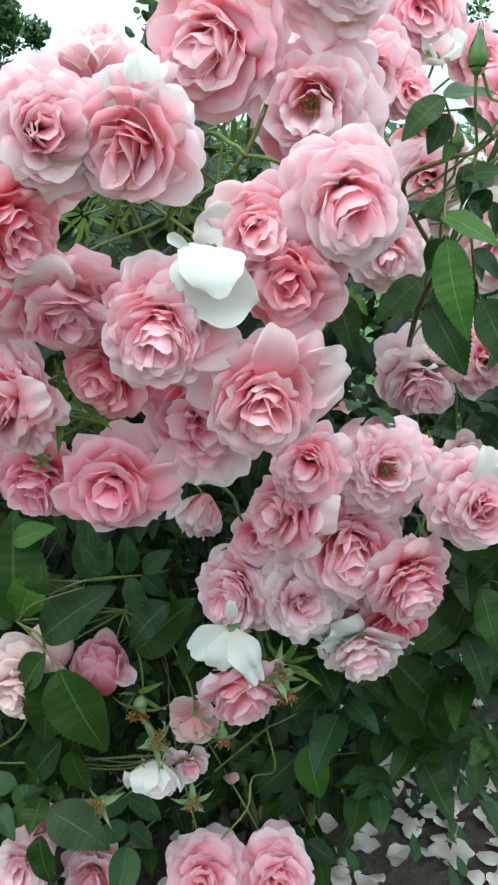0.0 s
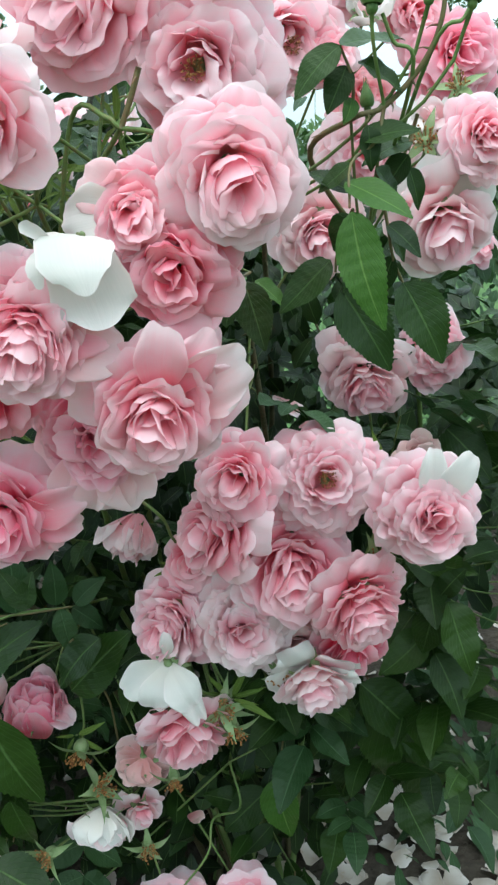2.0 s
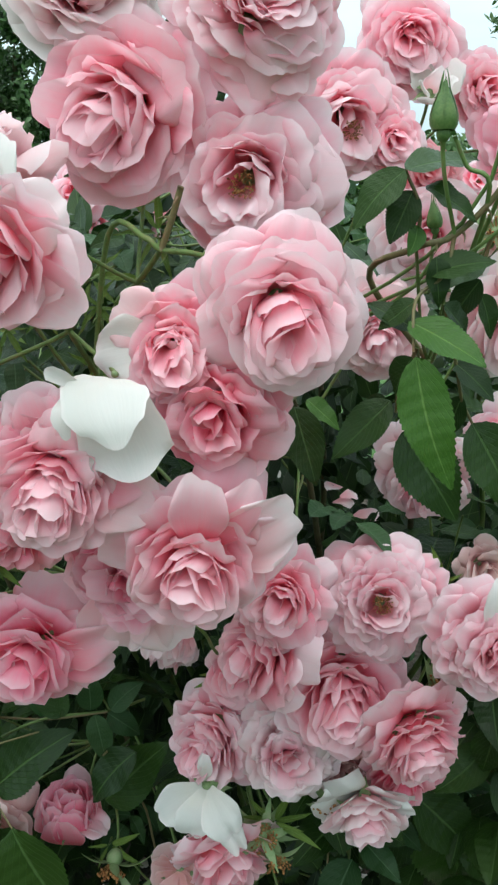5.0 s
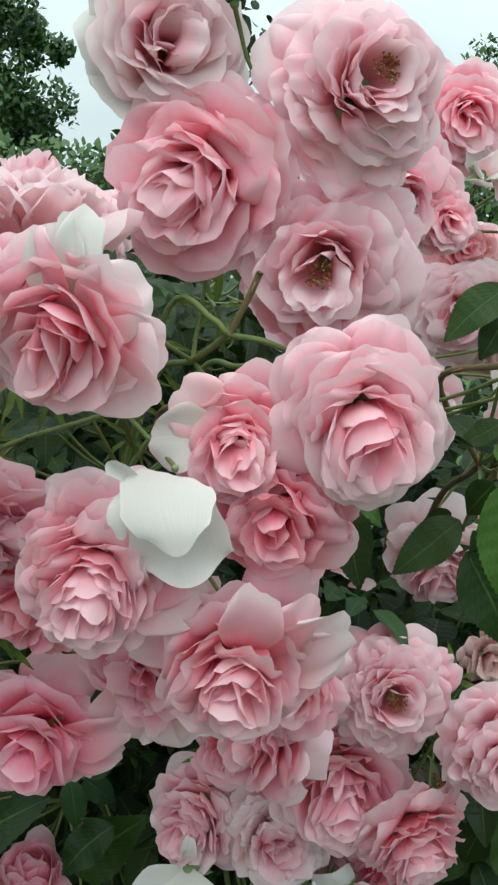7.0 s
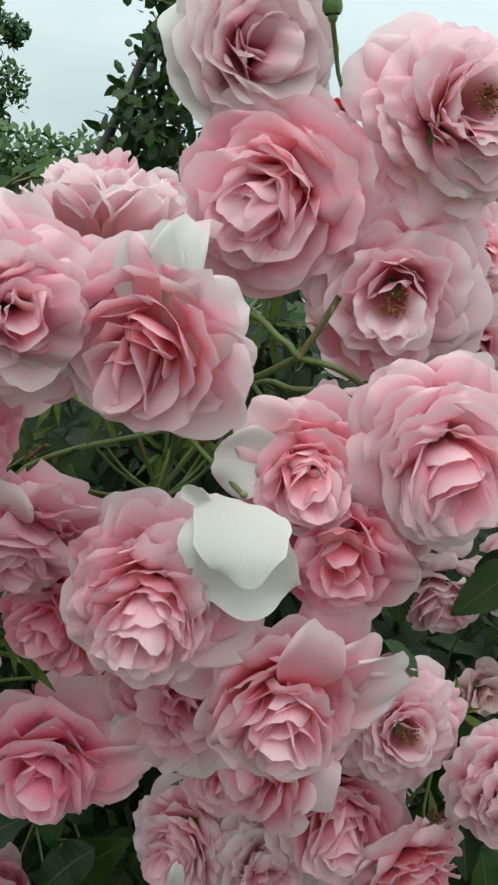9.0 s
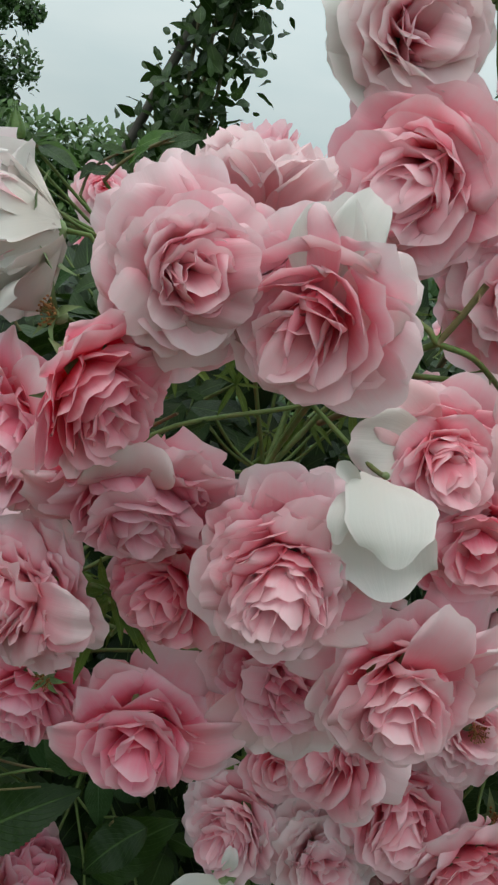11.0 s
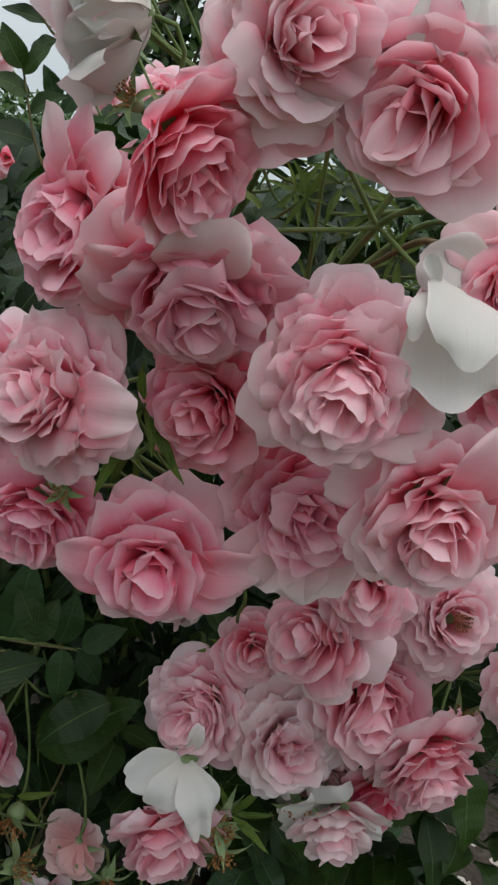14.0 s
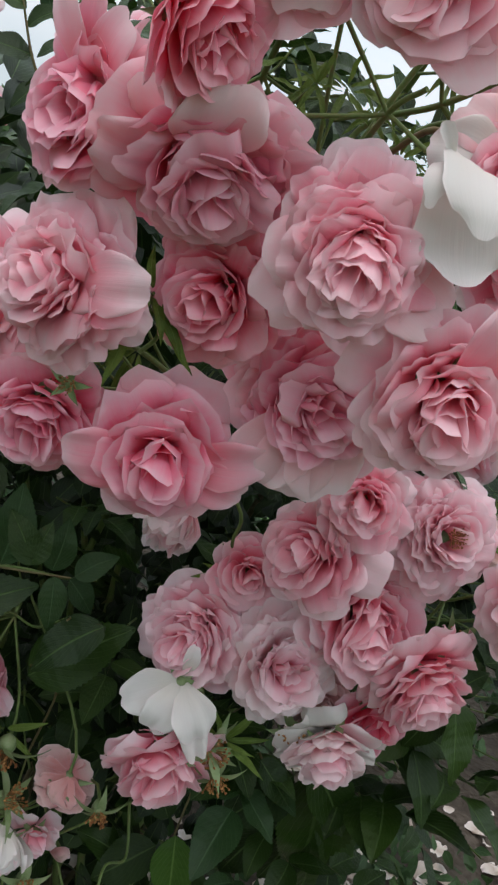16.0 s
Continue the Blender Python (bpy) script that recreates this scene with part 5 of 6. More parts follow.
rose_leaf([(0.276, 0.860, 0.615), (0.258, 0.850, 0.612)], [((0.232, 0.850, 0.618), (0.272, 0.820, 0.578), (0.11, -0.77, 0.62)), ((0.260, 0.860, 0.626), (0.275, 0.860, 0.647), (0.22, -0.67, 0.71))], "dark", seed=125)
rose_leaf([(-0.102, 0.660, 0.798), (-0.096, 0.650, 0.795)], [((-0.101, 0.650, 0.802), (-0.100, 0.640, 0.779), (-0.10, -0.90, 0.41), "grey")], "dark", seed=126)
rose_leaf([(-0.096, 0.760, 0.472), (-0.100, 0.750, 0.472)], [((-0.074, 0.750, 0.475), (-0.117, 0.740, 0.437), (-0.25, -0.72, 0.65)), ((-0.133, 0.760, 0.500), (-0.158, 0.760, 0.531), (-0.19, -0.90, 0.39)), ((-0.135, 0.760, 0.500), (-0.131, 0.760, 0.531), (-0.19, -0.90, 0.39))], "dark", seed=127)
rose_leaf([(-0.124, 0.620, 0.792), (-0.112, 0.600, 0.806)], [((-0.108, 0.610, 0.793), (-0.100, 0.600, 0.805), (-0.14, -0.72, 0.68)), ((-0.106, 0.620, 0.806), (-0.081, 0.610, 0.813), (-0.18, -0.40, 0.90)), ((-0.123, 0.630, 0.797), (-0.139, 0.630, 0.804), (-0.35, -0.62, 0.70)), ((-0.103, 0.640, 0.810), (-0.091, 0.640, 0.820), (-0.17, -0.52, 0.84))], "dark", seed=128)
rose_leaf([(-0.172, 0.680, 0.902), (-0.161, 0.670, 0.915), (-0.139, 0.660, 0.930)], [((-0.160, 0.670, 0.912), (-0.154, 0.660, 0.923), (-0.24, -0.71, 0.66), "young"), ((-0.147, 0.660, 0.926), (-0.136, 0.660, 0.933), (-0.17, -0.52, 0.84)), ((-0.147, 0.670, 0.916), (-0.132, 0.660, 0.925), (-0.16, -0.64, 0.76)), ((-0.168, 0.680, 0.907), (-0.182, 0.680, 0.907), (-0.35, -0.62, 0.70))], "dark", seed=129)
rose_leaf([(-0.207, 0.660, 0.911), (-0.201, 0.660, 0.910)], [((-0.207, 0.660, 0.915), (-0.198, 0.660, 0.918), (-0.17, -0.52, 0.84)), ((-0.203, 0.660, 0.911), (-0.182, 0.650, 0.908), (-0.18, -0.32, 0.93)), ((-0.210, 0.670, 0.908), (-0.216, 0.670, 0.898), (-0.34, -0.68, 0.64))], "dark", seed=130)

# single petals that dropped onto the leaves
loose_petal((0.096, 0.920, 0.625), (0.20, -0.15, 0.97), 0.0181, "single pale pink petal caught among dark leaves", "pale", 131)
loose_petal((0.107, 0.930, 0.602), (0.20, -0.15, 0.97), 0.0238, "single pale pink petal caught among dark leaves", "pale", 132)
loose_petal((0.096, 0.950, 0.627), (0.16, -0.16, 0.97), 0.0193, "single pale pink petal caught among dark leaves", "pale", 133)
loose_petal((0.089, 0.920, 0.620), (0.13, -0.16, 0.98), 0.0201, "single pale pink petal caught among dark leaves", "pale", 134)
loose_petal((-0.174, 0.800, 0.642), (0.10, -0.15, 0.98), 0.0158, "single white petal caught among dark leaves", "white", 135)
loose_petal((-0.193, 0.800, 0.666), (0.10, -0.15, 0.98), 0.0136, "single white petal caught among dark leaves", "white", 136)
loose_petal((-0.030, 0.900, 0.183), (0.10, -0.15, 0.98), 0.0186, "single pale pink petal caught among dark leaves", "faded", 137)
loose_petal((0.042, 0.900, 0.651), (0.13, -0.16, 0.98), 0.0108, "single white petal caught among dark leaves", "white", 138)

# green stalks and narrow bracts between the flowers
rose_leaf([(-0.125, 0.662, 0.691), (-0.127, 0.612, 0.708)], [((-0.130, 0.612, 0.709), (-0.156, 0.600, 0.717), (-0.22, -0.79, 0.57), "bract"), ((-0.130, 0.612, 0.708), (-0.159, 0.600, 0.707), (-0.22, -0.79, 0.57), "bract"), ((-0.128, 0.612, 0.707), (-0.142, 0.600, 0.698), (-0.22, -0.79, 0.57), "bract"), ((-0.128, 0.612, 0.705), (-0.134, 0.600, 0.683), (-0.22, -0.79, 0.57), "bract"), ((-0.126, 0.612, 0.706), (-0.117, 0.600, 0.687), (-0.22, -0.79, 0.57), "bract"), ((-0.125, 0.612, 0.705), (-0.106, 0.600, 0.684), (-0.22, -0.79, 0.57), "bract"), ((-0.124, 0.612, 0.705), (-0.097, 0.600, 0.680), (-0.22, -0.79, 0.57), "bract"), ((-0.128, 0.612, 0.703), (-0.139, 0.600, 0.660), (-0.22, -0.79, 0.57), "bract"), ((-0.128, 0.612, 0.710), (-0.134, 0.600, 0.729), (-0.22, -0.79, 0.57), "bract")], "young", label="bunch of narrow bright green bracts and sepals", seed=139)
rose_leaf([(-0.126, 0.750, 0.659), (-0.117, 0.700, 0.670)], [((-0.121, 0.700, 0.671), (-0.149, 0.688, 0.682), (0.00, -0.78, 0.63), "bract"), ((-0.121, 0.700, 0.668), (-0.153, 0.688, 0.652), (0.00, -0.78, 0.63), "bract"), ((-0.120, 0.700, 0.669), (-0.137, 0.688, 0.657), (0.00, -0.78, 0.63), "bract"), ((-0.119, 0.700, 0.667), (-0.126, 0.688, 0.638), (0.00, -0.78, 0.63), "bract"), ((-0.117, 0.700, 0.667), (-0.108, 0.688, 0.643), (0.00, -0.78, 0.63), "bract"), ((-0.115, 0.700, 0.670), (-0.095, 0.688, 0.664), (0.00, -0.78, 0.63), "bract"), ((-0.120, 0.700, 0.670), (-0.145, 0.688, 0.666), (0.00, -0.78, 0.63), "bract")], "young", label="bunch of narrow bright green bracts and sepals", seed=140)
rose_leaf([(-0.128, 0.710, 0.824), (-0.119, 0.660, 0.824)], [((-0.121, 0.660, 0.826), (-0.136, 0.648, 0.843), (0.00, -0.78, 0.63), "bract"), ((-0.121, 0.660, 0.823), (-0.135, 0.648, 0.812), (0.00, -0.78, 0.63), "bract"), ((-0.119, 0.660, 0.822), (-0.114, 0.648, 0.805), (0.00, -0.78, 0.63), "bract"), ((-0.117, 0.660, 0.826), (-0.100, 0.648, 0.840), (0.00, -0.78, 0.63), "bract"), ((-0.117, 0.660, 0.823), (-0.093, 0.648, 0.812), (0.00, -0.78, 0.63), "bract"), ((-0.120, 0.660, 0.822), (-0.126, 0.648, 0.801), (0.00, -0.78, 0.63), "bract"), ((-0.122, 0.660, 0.824), (-0.143, 0.648, 0.824), (0.00, -0.78, 0.63), "bract")], "young", label="bunch of narrow bright green bracts and sepals", seed=141)
rose_leaf([(-0.019, 0.710, 0.808), (-0.022, 0.660, 0.818)], [((-0.024, 0.660, 0.819), (-0.037, 0.648, 0.834), (-0.12, -0.79, 0.60), "bract"), ((-0.023, 0.660, 0.816), (-0.027, 0.648, 0.802), (-0.12, -0.79, 0.60), "bract"), ((-0.021, 0.660, 0.815), (-0.014, 0.648, 0.794), (-0.12, -0.79, 0.60), "bract"), ((-0.021, 0.660, 0.818), (-0.008, 0.648, 0.816), (-0.12, -0.79, 0.60), "bract"), ((-0.024, 0.660, 0.817), (-0.039, 0.648, 0.806), (-0.12, -0.79, 0.60), "bract"), ((-0.023, 0.660, 0.820), (-0.024, 0.648, 0.835), (-0.12, -0.79, 0.60), "bract"), ((-0.021, 0.660, 0.819), (-0.013, 0.648, 0.834), (-0.12, -0.79, 0.60), "bract")], "young", label="bunch of narrow bright green bracts and sepals", seed=142)
rose_leaf([(-0.060, 0.730, 0.777), (-0.059, 0.680, 0.789)], [((-0.061, 0.680, 0.791), (-0.073, 0.668, 0.803), (-0.12, -0.79, 0.60), "bract"), ((-0.059, 0.680, 0.787), (-0.053, 0.668, 0.770), (-0.12, -0.79, 0.60), "bract"), ((-0.058, 0.680, 0.789), (-0.046, 0.668, 0.784), (-0.12, -0.79, 0.60), "bract"), ((-0.061, 0.680, 0.788), (-0.073, 0.668, 0.778), (-0.12, -0.79, 0.60), "bract"), ((-0.060, 0.680, 0.787), (-0.062, 0.668, 0.766), (-0.12, -0.79, 0.60), "bract"), ((-0.058, 0.680, 0.790), (-0.044, 0.668, 0.798), (-0.12, -0.79, 0.60), "bract")], "young", label="bunch of narrow bright green bracts and sepals", seed=143)
rose_leaf([(-0.049, 0.730, 0.852), (-0.059, 0.680, 0.844)], [((-0.061, 0.680, 0.845), (-0.081, 0.668, 0.850), (-0.31, -0.78, 0.54), "bract"), ((-0.057, 0.680, 0.843), (-0.043, 0.668, 0.831), (-0.31, -0.78, 0.54), "bract"), ((-0.057, 0.680, 0.846), (-0.040, 0.668, 0.863), (-0.31, -0.78, 0.54), "bract"), ((-0.059, 0.680, 0.842), (-0.064, 0.668, 0.823), (-0.31, -0.78, 0.54), "bract"), ((-0.055, 0.680, 0.845), (-0.026, 0.668, 0.846), (-0.31, -0.78, 0.54), "bract"), ((-0.062, 0.680, 0.844), (-0.090, 0.668, 0.841), (-0.31, -0.78, 0.54), "bract"), ((-0.059, 0.680, 0.847), (-0.060, 0.668, 0.864), (-0.31, -0.78, 0.54), "bract")], "young", label="bunch of narrow bright green bracts and sepals", seed=144)
rose_leaf([(-0.029, 0.730, 0.796), (-0.040, 0.680, 0.801)], [((-0.041, 0.680, 0.799), (-0.052, 0.668, 0.783), (-0.22, -0.79, 0.57), "bract"), ((-0.038, 0.680, 0.799), (-0.028, 0.668, 0.787), (-0.22, -0.79, 0.57), "bract"), ((-0.038, 0.680, 0.801), (-0.024, 0.668, 0.807), (-0.22, -0.79, 0.57), "bract"), ((-0.041, 0.680, 0.802), (-0.052, 0.668, 0.812), (-0.22, -0.79, 0.57), "bract"), ((-0.038, 0.680, 0.800), (-0.025, 0.668, 0.791), (-0.22, -0.79, 0.57), "bract"), ((-0.041, 0.680, 0.800), (-0.055, 0.668, 0.792), (-0.22, -0.79, 0.57), "bract")], "young", label="bunch of narrow bright green bracts and sepals", seed=145)
rose_leaf([(-0.021, 0.710, 0.873), (-0.012, 0.660, 0.869)], [((-0.013, 0.660, 0.872), (-0.022, 0.648, 0.889), (0.09, -0.78, 0.62), "bract"), ((-0.013, 0.660, 0.868), (-0.023, 0.648, 0.854), (0.09, -0.78, 0.62), "bract"), ((-0.011, 0.660, 0.867), (-0.004, 0.648, 0.846), (0.09, -0.78, 0.62), "bract"), ((-0.014, 0.660, 0.870), (-0.034, 0.648, 0.874), (0.09, -0.78, 0.62), "bract"), ((-0.010, 0.660, 0.870), (0.004, 0.648, 0.874), (0.09, -0.78, 0.62), "bract"), ((-0.012, 0.660, 0.872), (-0.011, 0.648, 0.894), (0.09, -0.78, 0.62), "bract")], "young", label="bunch of narrow bright green bracts and sepals", seed=146)
rose_leaf([(0.004, 0.820, 0.505), (0.007, 0.770, 0.526)], [((0.004, 0.770, 0.527), (-0.019, 0.758, 0.537), (0.01, -0.78, 0.63), "bract"), ((0.005, 0.770, 0.528), (-0.008, 0.758, 0.552), (0.01, -0.78, 0.63), "bract"), ((0.008, 0.770, 0.528), (0.017, 0.758, 0.551), (0.01, -0.78, 0.63), "bract"), ((0.003, 0.770, 0.526), (-0.024, 0.758, 0.527), (0.01, -0.78, 0.63), "bract"), ((0.008, 0.770, 0.526), (0.024, 0.758, 0.536), (0.01, -0.78, 0.63), "bract")], "young", label="bunch of narrow bright green bracts and sepals", seed=147)
rose_leaf([(0.031, 0.790, 0.389), (0.032, 0.740, 0.419)], [((0.031, 0.740, 0.421), (0.017, 0.728, 0.447), (0.01, -0.78, 0.63), "bract"), ((0.034, 0.740, 0.421), (0.045, 0.728, 0.452), (0.01, -0.78, 0.63), "bract"), ((0.035, 0.740, 0.420), (0.059, 0.728, 0.435), (0.01, -0.78, 0.63), "bract"), ((0.036, 0.740, 0.416), (0.068, 0.728, 0.403), (0.01, -0.78, 0.63), "bract"), ((0.030, 0.740, 0.419), (0.011, 0.728, 0.432), (0.01, -0.78, 0.63), "bract"), ((0.034, 0.740, 0.418), (0.054, 0.728, 0.420), (0.01, -0.78, 0.63), "bract")], "young", label="bunch of narrow bright green bracts and sepals", seed=148)
rose_leaf([(0.168, 0.790, 0.599), (0.162, 0.740, 0.616)], [((0.161, 0.740, 0.619), (0.155, 0.728, 0.646), (0.09, -0.78, 0.62), "bract"), ((0.163, 0.740, 0.616), (0.175, 0.728, 0.619), (0.09, -0.78, 0.62), "bract"), ((0.164, 0.740, 0.615), (0.185, 0.728, 0.612), (0.09, -0.78, 0.62), "bract"), ((0.163, 0.740, 0.617), (0.171, 0.728, 0.628), (0.09, -0.78, 0.62), "bract")], "young", label="bunch of narrow bright green bracts and sepals", seed=149)
rose_leaf([(-0.125, 0.840, 0.326), (-0.114, 0.790, 0.358)], [((-0.115, 0.790, 0.358), (-0.126, 0.778, 0.366), (0.01, -0.78, 0.63), "bract"), ((-0.111, 0.790, 0.359), (-0.090, 0.778, 0.377), (0.01, -0.78, 0.63), "bract"), ((-0.111, 0.790, 0.356), (-0.084, 0.778, 0.347), (0.01, -0.78, 0.63), "bract"), ((-0.115, 0.790, 0.356), (-0.123, 0.778, 0.343), (0.01, -0.78, 0.63), "bract")], "young", label="bunch of narrow bright green bracts and sepals", seed=150)
rose_leaf([(-0.198, 0.790, 0.893), (-0.194, 0.790, 0.909), (-0.180, 0.790, 0.922), (-0.154, 0.790, 0.934), (-0.142, 0.790, 0.939)], [((-0.167, 0.790, 0.930), (-0.150, 0.782, 0.946), (-0.30, -0.70, 0.64), "young"), ((-0.150, 0.790, 0.934), (-0.130, 0.782, 0.945), (-0.30, -0.70, 0.64)), ((-0.175, 0.790, 0.924), (-0.189, 0.782, 0.927), (-0.30, -0.70, 0.64)), ((-0.186, 0.790, 0.916), (-0.196, 0.782, 0.921), (-0.30, -0.70, 0.64), "grey"), ((-0.180, 0.790, 0.922), (-0.168, 0.782, 0.915), (-0.30, -0.70, 0.64)), ((-0.154, 0.790, 0.934), (-0.136, 0.782, 0.930), (-0.30, -0.70, 0.64)), ((-0.190, 0.790, 0.914), (-0.200, 0.782, 0.905), (-0.30, -0.70, 0.64))], "dark", label="leafy green side shoot of toothed leaflets above the flowers", seed=190)
rose_leaf([(-0.209, 0.665, 0.905), (-0.209, 0.665, 0.911)], [((-0.209, 0.665, 0.911), (-0.198, 0.655, 0.918), (-0.30, -0.70, 0.64), "slim"), ((-0.208, 0.665, 0.910), (-0.183, 0.655, 0.909), (-0.30, -0.70, 0.64), "slim"), ((-0.209, 0.665, 0.908), (-0.204, 0.655, 0.899), (-0.30, -0.70, 0.64), "slim")], "dark", label="narrow dark leaflets beside green buds", seed=191)
tuft_rng = random.Random(77)
for k in range(14):   # thin yellow-green stalks and sepals left where flowers dropped
    top = Vector((tuft_rng.uniform(-0.15, 0.05), tuft_rng.uniform(0.600, 0.670), tuft_rng.uniform(0.780, 0.845)))
    if k > 9:
        top = Vector((tuft_rng.uniform(-0.16, -0.10), tuft_rng.uniform(0.635, 0.675), tuft_rng.uniform(0.655, 0.700)))
    foot = top + Vector((tuft_rng.uniform(-0.015, 0.015), 0.05, tuft_rng.uniform(-0.030, 0.0)))
    blades = []
    for j in range(6):
        w = 2 * math.pi * j / 6 + tuft_rng.uniform(-0.4, 0.4)
        long = tuft_rng.uniform(0.011, 0.021)
        blades.append((top, top + Vector((math.cos(w) * long, -0.35 * long, math.sin(w) * long)), (0.1, -0.78, 0.62), "bract"))
    rose_leaf([foot, top], blades, "young", label="thin green stalk with narrow spreading sepals", seed=160 + k)
rose_leaf([(-0.217, 0.800, 0.791), (-0.235, 0.800, 0.814), (-0.254, 0.800, 0.853)], [((-0.235, 0.800, 0.814), (-0.267, 0.790, 0.815), (-0.30, -0.78, 0.54)), ((-0.242, 0.800, 0.829), (-0.227, 0.790, 0.848), (-0.30, -0.78, 0.54)), ((-0.246, 0.800, 0.839), (-0.272, 0.790, 0.845), (-0.30, -0.78, 0.54)), ((-0.253, 0.800, 0.850), (-0.245, 0.790, 0.873), (-0.30, -0.78, 0.54)), ((-0.254, 0.800, 0.853), (-0.270, 0.790, 0.873), (-0.30, -0.78, 0.54)), ((-0.227, 0.800, 0.798), (-0.239, 0.790, 0.782), (-0.30, -0.78, 0.54))], "dark", seed=151)
rose_leaf([(-0.236, 0.840, 0.879), (-0.255, 0.840, 0.890), (-0.268, 0.840, 0.907)], [((-0.255, 0.840, 0.890), (-0.281, 0.830, 0.892), (-0.30, -0.78, 0.54)), ((-0.251, 0.840, 0.888), (-0.242, 0.830, 0.911), (-0.30, -0.78, 0.54)), ((-0.245, 0.840, 0.883), (-0.259, 0.830, 0.868), (-0.30, -0.78, 0.54)), ((-0.263, 0.840, 0.902), (-0.282, 0.830, 0.910), (-0.30, -0.78, 0.54))], "dark", seed=152)
rose_leaf([(-0.202, 0.820, 0.809), (-0.215, 0.820, 0.827), (-0.231, 0.820, 0.843)], [((-0.214, 0.820, 0.824), (-0.201, 0.810, 0.846), (-0.30, -0.78, 0.54)), ((-0.220, 0.820, 0.832), (-0.234, 0.810, 0.819), (-0.30, -0.78, 0.54)), ((-0.226, 0.820, 0.838), (-0.217, 0.810, 0.862), (-0.30, -0.78, 0.54)), ((-0.231, 0.820, 0.843), (-0.243, 0.810, 0.860), (-0.30, -0.78, 0.54))], "grey", seed=153)

# ---- foliage that fills the bush ----
rng = random.Random(5)
KINDS = [spray(k, 1.0, ("dark", "dark", "grey", "dark", "dark")[k % 5]) for k in range(5)]


def scatter(count, box, size):
    """Compound leaves at chance places in a box, mostly facing up and out of the bush."""
    for _ in range(count):
        p = Vector([rng.uniform(a, b) for a, b in box])
        out_dir = Vector((rng.uniform(-0.6, 0.6), rng.uniform(-1.0, -0.2), rng.uniform(-0.3, 0.3))).normalized()
        q = out_dir.to_track_quat("Y", "Z")
        m = Matrix.Translation(p) @ q.to_matrix().to_4x4() @ Matrix.Rotation(rng.uniform(-0.7, 0.7), 4, "Y")
        s = size * rng.uniform(0.75, 1.25)
        leaf = copy_thing(rng.choice(KINDS), m)
        leaf.matrix_basis = m @ Matrix.Diagonal((s, s, s, 1))
        twig_to(p, bush)


scatter(28, ((-0.20, 0.06), (0.77, 0.90), (0.66, 0.84)), 0.075)
scatter(16, ((-0.20, 0.04), (0.72, 0.90), (0.82, 0.90)), 0.065)
scatter(24, ((-0.30, 0.02), (0.86, 0.98), (0.20, 0.56)), 0.10)
scatter(16, ((0.02, 0.26), (0.88, 1.02), (0.30, 0.60)), 0.12)
scatter(8, ((0.06, 0.24), (0.90, 1.0), (0.14, 0.36)), 0.11)
scatter(18, ((0.22, 0.42), (0.84, 1.0), (0.30, 0.55)), 0.105)
scatter(10, ((0.18, 0.34), (0.84, 1.0), (0.55, 0.72)), 0.10)
for k in KINDS:
    for o in list(k.children_recursive) + [k]:
        bpy.data.objects.remove(o)


def leaf_cloud(name, label, count, place, size, mat, category="foliage", kind="stuff", seed=1):
    """Many leaves in one mesh, each a small folded blade."""
    r = random.Random(seed)
    lv, lf, lu = leaflet_mesh(3, mat, 4 if size > 0.1 else 7, 0.28, simple=True)
    base = np.array(lv)
    V, F, U = [], [], []
    for i in range(count):
        p = place(r)
        q = Euler((r.uniform(-0.9, 0.9), r.uniform(-0.9, 0.9), r.uniform(0, 6.28))).to_matrix()
        if r.random() < 0.6:
            q = Euler((r.uniform(0.4, 1.6), r.uniform(-0.6, 0.6), r.uniform(-0.9, 0.9))).to_matrix()
        s = size * r.uniform(0.6, 1.25)
        w = base @ np.array(q).T * s + np.array(p)
        o = len(V)
        V += [tuple(x) for x in w]
        F += [tuple(o + k for k in g) for g in lf]
        U += lu
    return tagged(new(name, mesh_from(name, V, F, mat, U)), label, category, "", kind)


def inside(r):
    while True:
        p = (r.uniform(-0.75, 0.62), r.uniform(0.78, 1.35), r.uniform(0.03, 0.90))
        top = 0.89 - 0.8 * abs(p[0] + 0.04) ** 1.5
        front = 0.92 if p[0] > 0.06 else 0.88 if p[2] < 0.62 else 0.76
        if front < p[1] and p[2] < top and not (p[0] > 0.16 and p[2] < 0.34 + 0.25 * (p[0] - 0.16)):
            return p


leaf_cloud("foliage", "dense dark green foliage inside the rose bush", 8200, inside, 0.040, LEAF)


def far_plants(r):
    x = r.uniform(-1.9, 2.0)
    top = 0.86 + 0.10 * math.sin(x * 5.1) + 0.05 * math.sin(x * 13)
    return (x, r.uniform(1.4, 2.5), top * r.random() ** 0.8)


leaf_cloud("foliage", "grey-green leaves of the next rose bushes behind", 9500, far_plants, 0.045, LEAF_BACK, seed=3)
leaf_cloud("low_plants", "low green weeds growing on the soil", 420, lambda r: (r.gauss(0.42, 0.12), r.gauss(1.15, 0.12), abs(r.gauss(0.03, 0.04))), 0.03, LEAF_BACK, "weeds", seed=4)

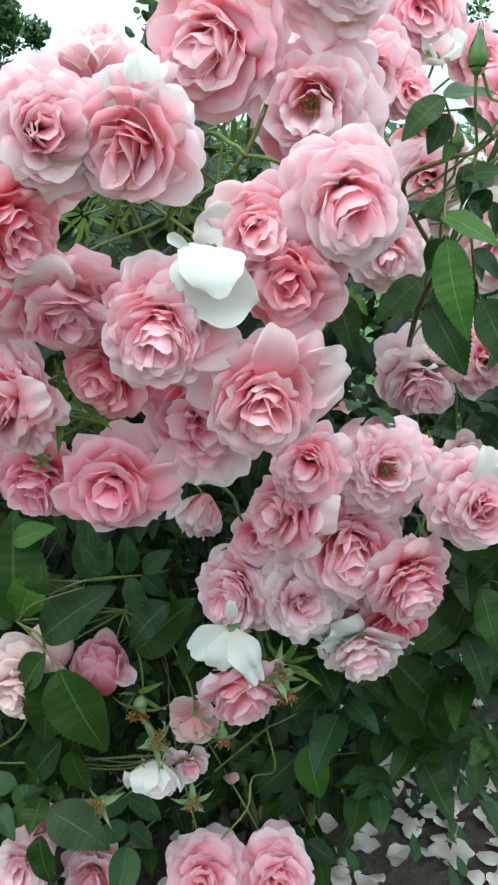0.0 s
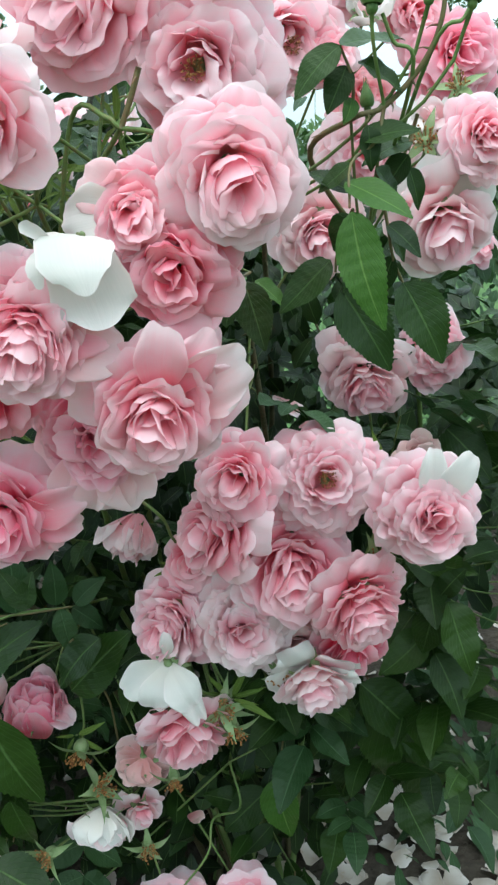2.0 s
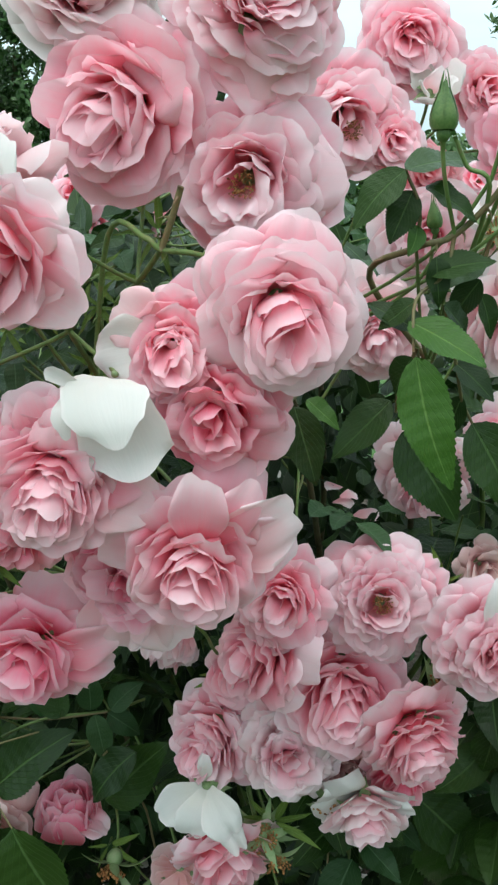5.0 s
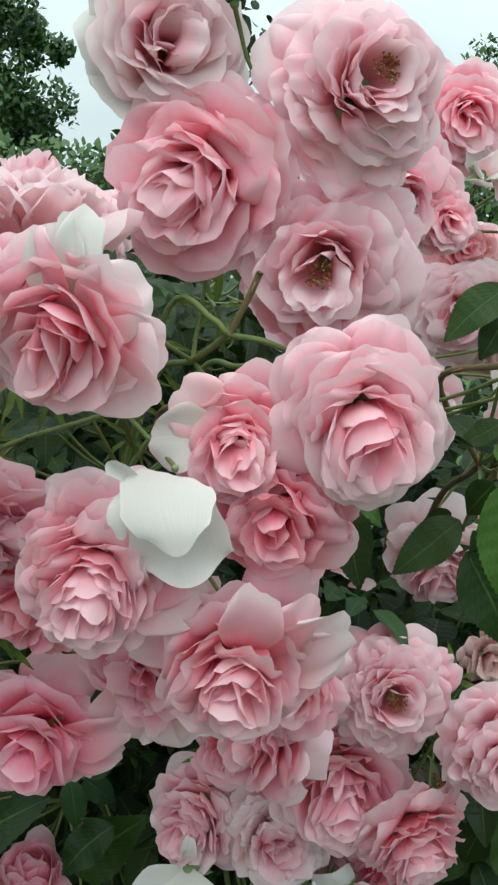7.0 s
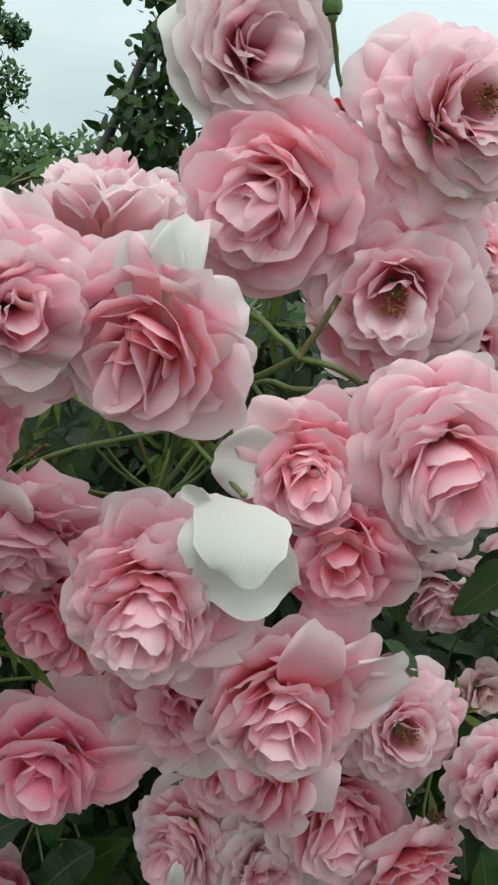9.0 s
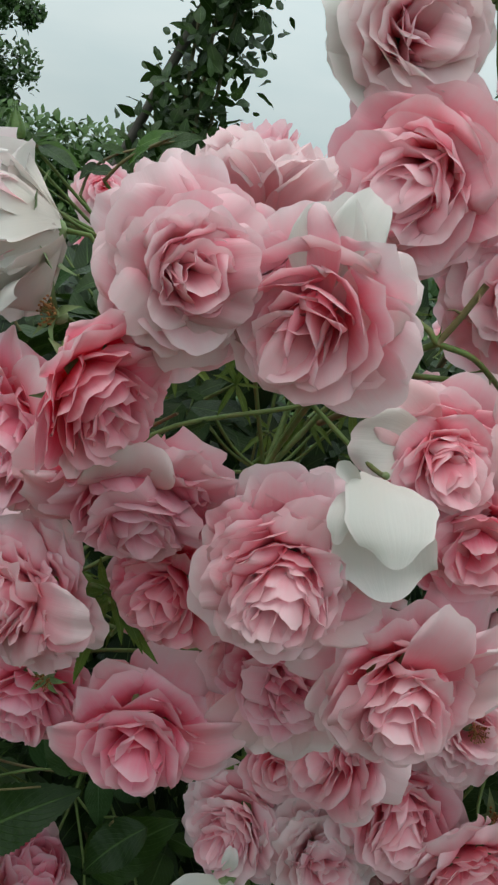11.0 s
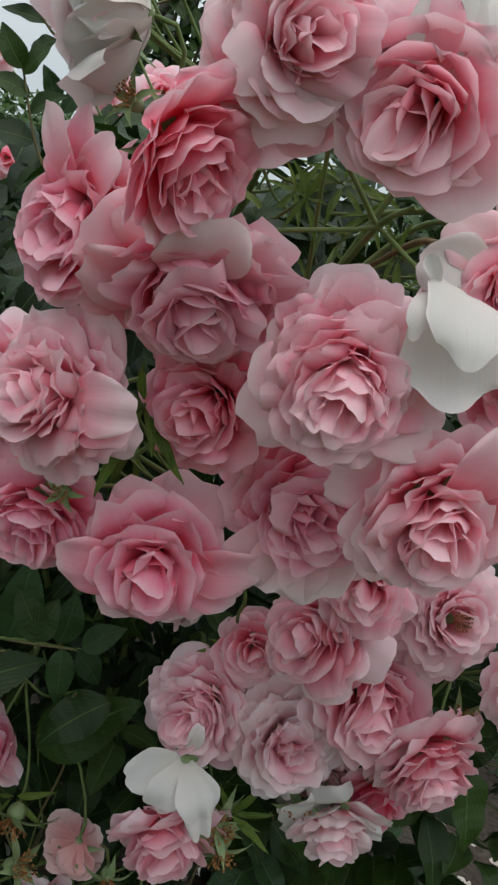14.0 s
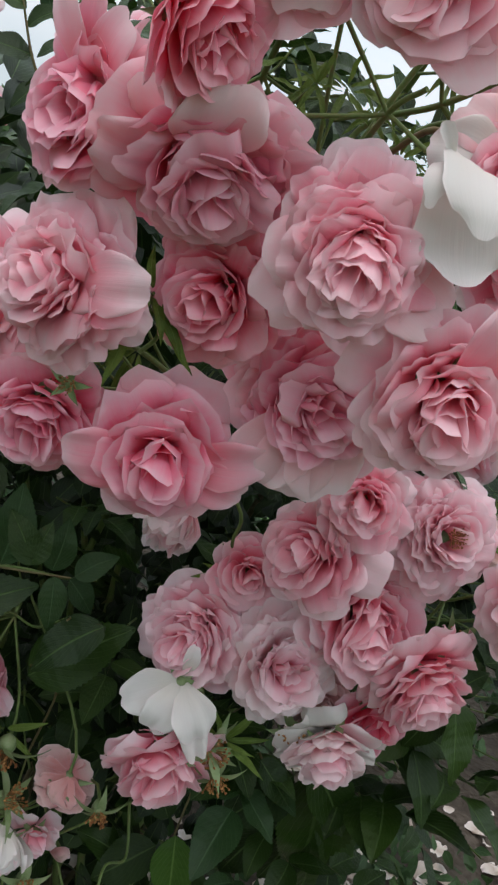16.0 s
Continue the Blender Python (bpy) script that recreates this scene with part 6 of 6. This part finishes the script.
# ---- the rose bush behind ----
far_bush = tagged(new("rose_bush", None), "further rose bush with pale pink flowers, out behind", "rose bush")
far_bush.matrix_world = Matrix.Identity(4)
CANE_POINTS.clear()
for k in range(9):
    x = -0.9 + 0.22 * k
    cane([(x, 1.9, -0.02), (x + 0.05, 1.85, 0.4), (x + 0.1 * math.sin(k), 1.8, 0.78)], 0.005, 0.002, far_bush, BARK, 0, k)
    HOLDERS.append((x + 0.1 * math.sin(k), 1.8, 0.78))
far_rng = random.Random(8)
for k in range(30):
    spot = (far_rng.uniform(-0.85, 0.9), far_rng.uniform(1.34, 1.5), far_rng.uniform(0.72, 1.0))
    rose(spot, (far_rng.uniform(-0.4, 0.4), -1, far_rng.uniform(-0.1, 0.6)), far_rng.uniform(0.030, 0.038), far_rng.choice(("light", "pale", "pale", "pink", "light")), 16, 0.75, "full", "pale pink rose on the bush behind", seed=300 + k, sepals=False)
rose((0.33, 3.2, 1.36), (0, -1, 0.2), 0.04, "red", 16, 0.75, "full", "red rose on a tall stem far behind", seed=400, holder=(0.33, 3.3, 0.0), sepals=False)

# ---- climbing rose on a leaning post ----
climber = tagged(new("climbing_rose", None), "climbing rose with dark leaves on a leaning wooden post", "climbing rose")
climber.matrix_world = Matrix.Identity(4)
child("post", mesh_from("post", *tube_data([(-0.734, 2.6, -0.05), (-0.37, 2.6, 1.0), (-0.024, 2.6, 2.0)], [0.014, 0.013, 0.012], 10), POST), climber)
for k in range(3):
    cane([(-0.29 + 0.1 * k, 2.62, 0), (-0.23 + 0.04 * k, 2.56, 0.7), (-0.23 + 0.04 * k, 2.58, 1.3), (-0.24 + 0.06 * k, 2.5, 2.0)], 0.008, 0.003, climber, BARK, 0, k)


def on_climber(r):
    z = r.uniform(0.5, 2.1)
    x = -0.192 + 0.05 * math.sin(z * 5.0)
    return (x + r.gauss(0.0, 0.062), 2.58 + r.gauss(0, 0.08), z)


tagged(leaf_cloud("crown", "", 2000, on_climber, 0.052, LEAF, "", "", 9)).parent = climber


# ---- trees and hedge in the distance ----
def tree(x, y, height, spread, crown_low, seed, leaves=15000):
    r = random.Random(seed)
    thing = tagged(new("tree", None), "distant broad-leaved tree with a dense grey-green crown", "tree", "trees in the distance")
    thing.matrix_world = Matrix.Translation((x, y, 0))
    v, f = tube_data([(0, 0, -0.1), (0.1, 0, height * 0.3), (0, 0.1, height * 0.62), (0.1, 0, height * 0.9)], [height * 0.03, height * 0.024, height * 0.014, height * 0.004], 9)
    limbs = []
    for k in range(11):
        h = height * (0.25 + 0.055 * k)
        w = k * 2.4
        reach = spread * r.uniform(0.55, 0.95)
        end = Vector((math.cos(w) * reach, math.sin(w) * reach, h + height * r.uniform(0.08, 0.2)))
        tv, tf = tube_data([(0, 0, h), end * 0.5 + Vector((0, 0, h * 0.5)), end], [height * 0.011, height * 0.007, height * 0.002], 6)
        o = len(v)
        v += tv
        f += [tuple(o + q for q in g) for g in tf]
        limbs.append(end)
    child("trunk", mesh_from("trunk", v, f, BARK), thing)
    clumps = [(e + Vector((r.gauss(0, 1), r.gauss(0, 1), r.gauss(0, 1))) * spread * 0.22, spread * r.uniform(0.2, 0.42)) for e in limbs for _ in range(3)]
    clumps += [(Vector((r.gauss(0, spread * 0.3), r.gauss(0, spread * 0.3), height * r.uniform(crown_low, 1.0))), spread * r.uniform(0.2, 0.4)) for _ in range(16)]

    def spot(q):
        c, s = q.choice(clumps)
        d = Vector((q.gauss(0, 1), q.gauss(0, 1), q.gauss(0, 1))).normalized() * s * q.random() ** 0.4
        return c + d
    crown = leaf_cloud("crown", "", leaves, spot, height * 0.034, FAR_LEAF, "", "", seed)
    crown.parent = thing
    return thing


tree(-5.7, 19.0, 4.7, 1.35, 0.2, 1)
tree(-9.5, 24.0, 7.5, 2.8, 0.3, 2)
tree(9.0, 26.0, 6.0, 2.6, 0.3, 3)
leaf_cloud("hedge", "clipped green hedge and shrubs across the far end of the garden", 52000, lambda r: (r.uniform(-14, 14), r.uniform(15.5, 17), r.uniform(0, 1.9 + 0.3 * math.sin(r.random() * 6))), 0.19, FAR_LEAF, "hedge", seed=6)
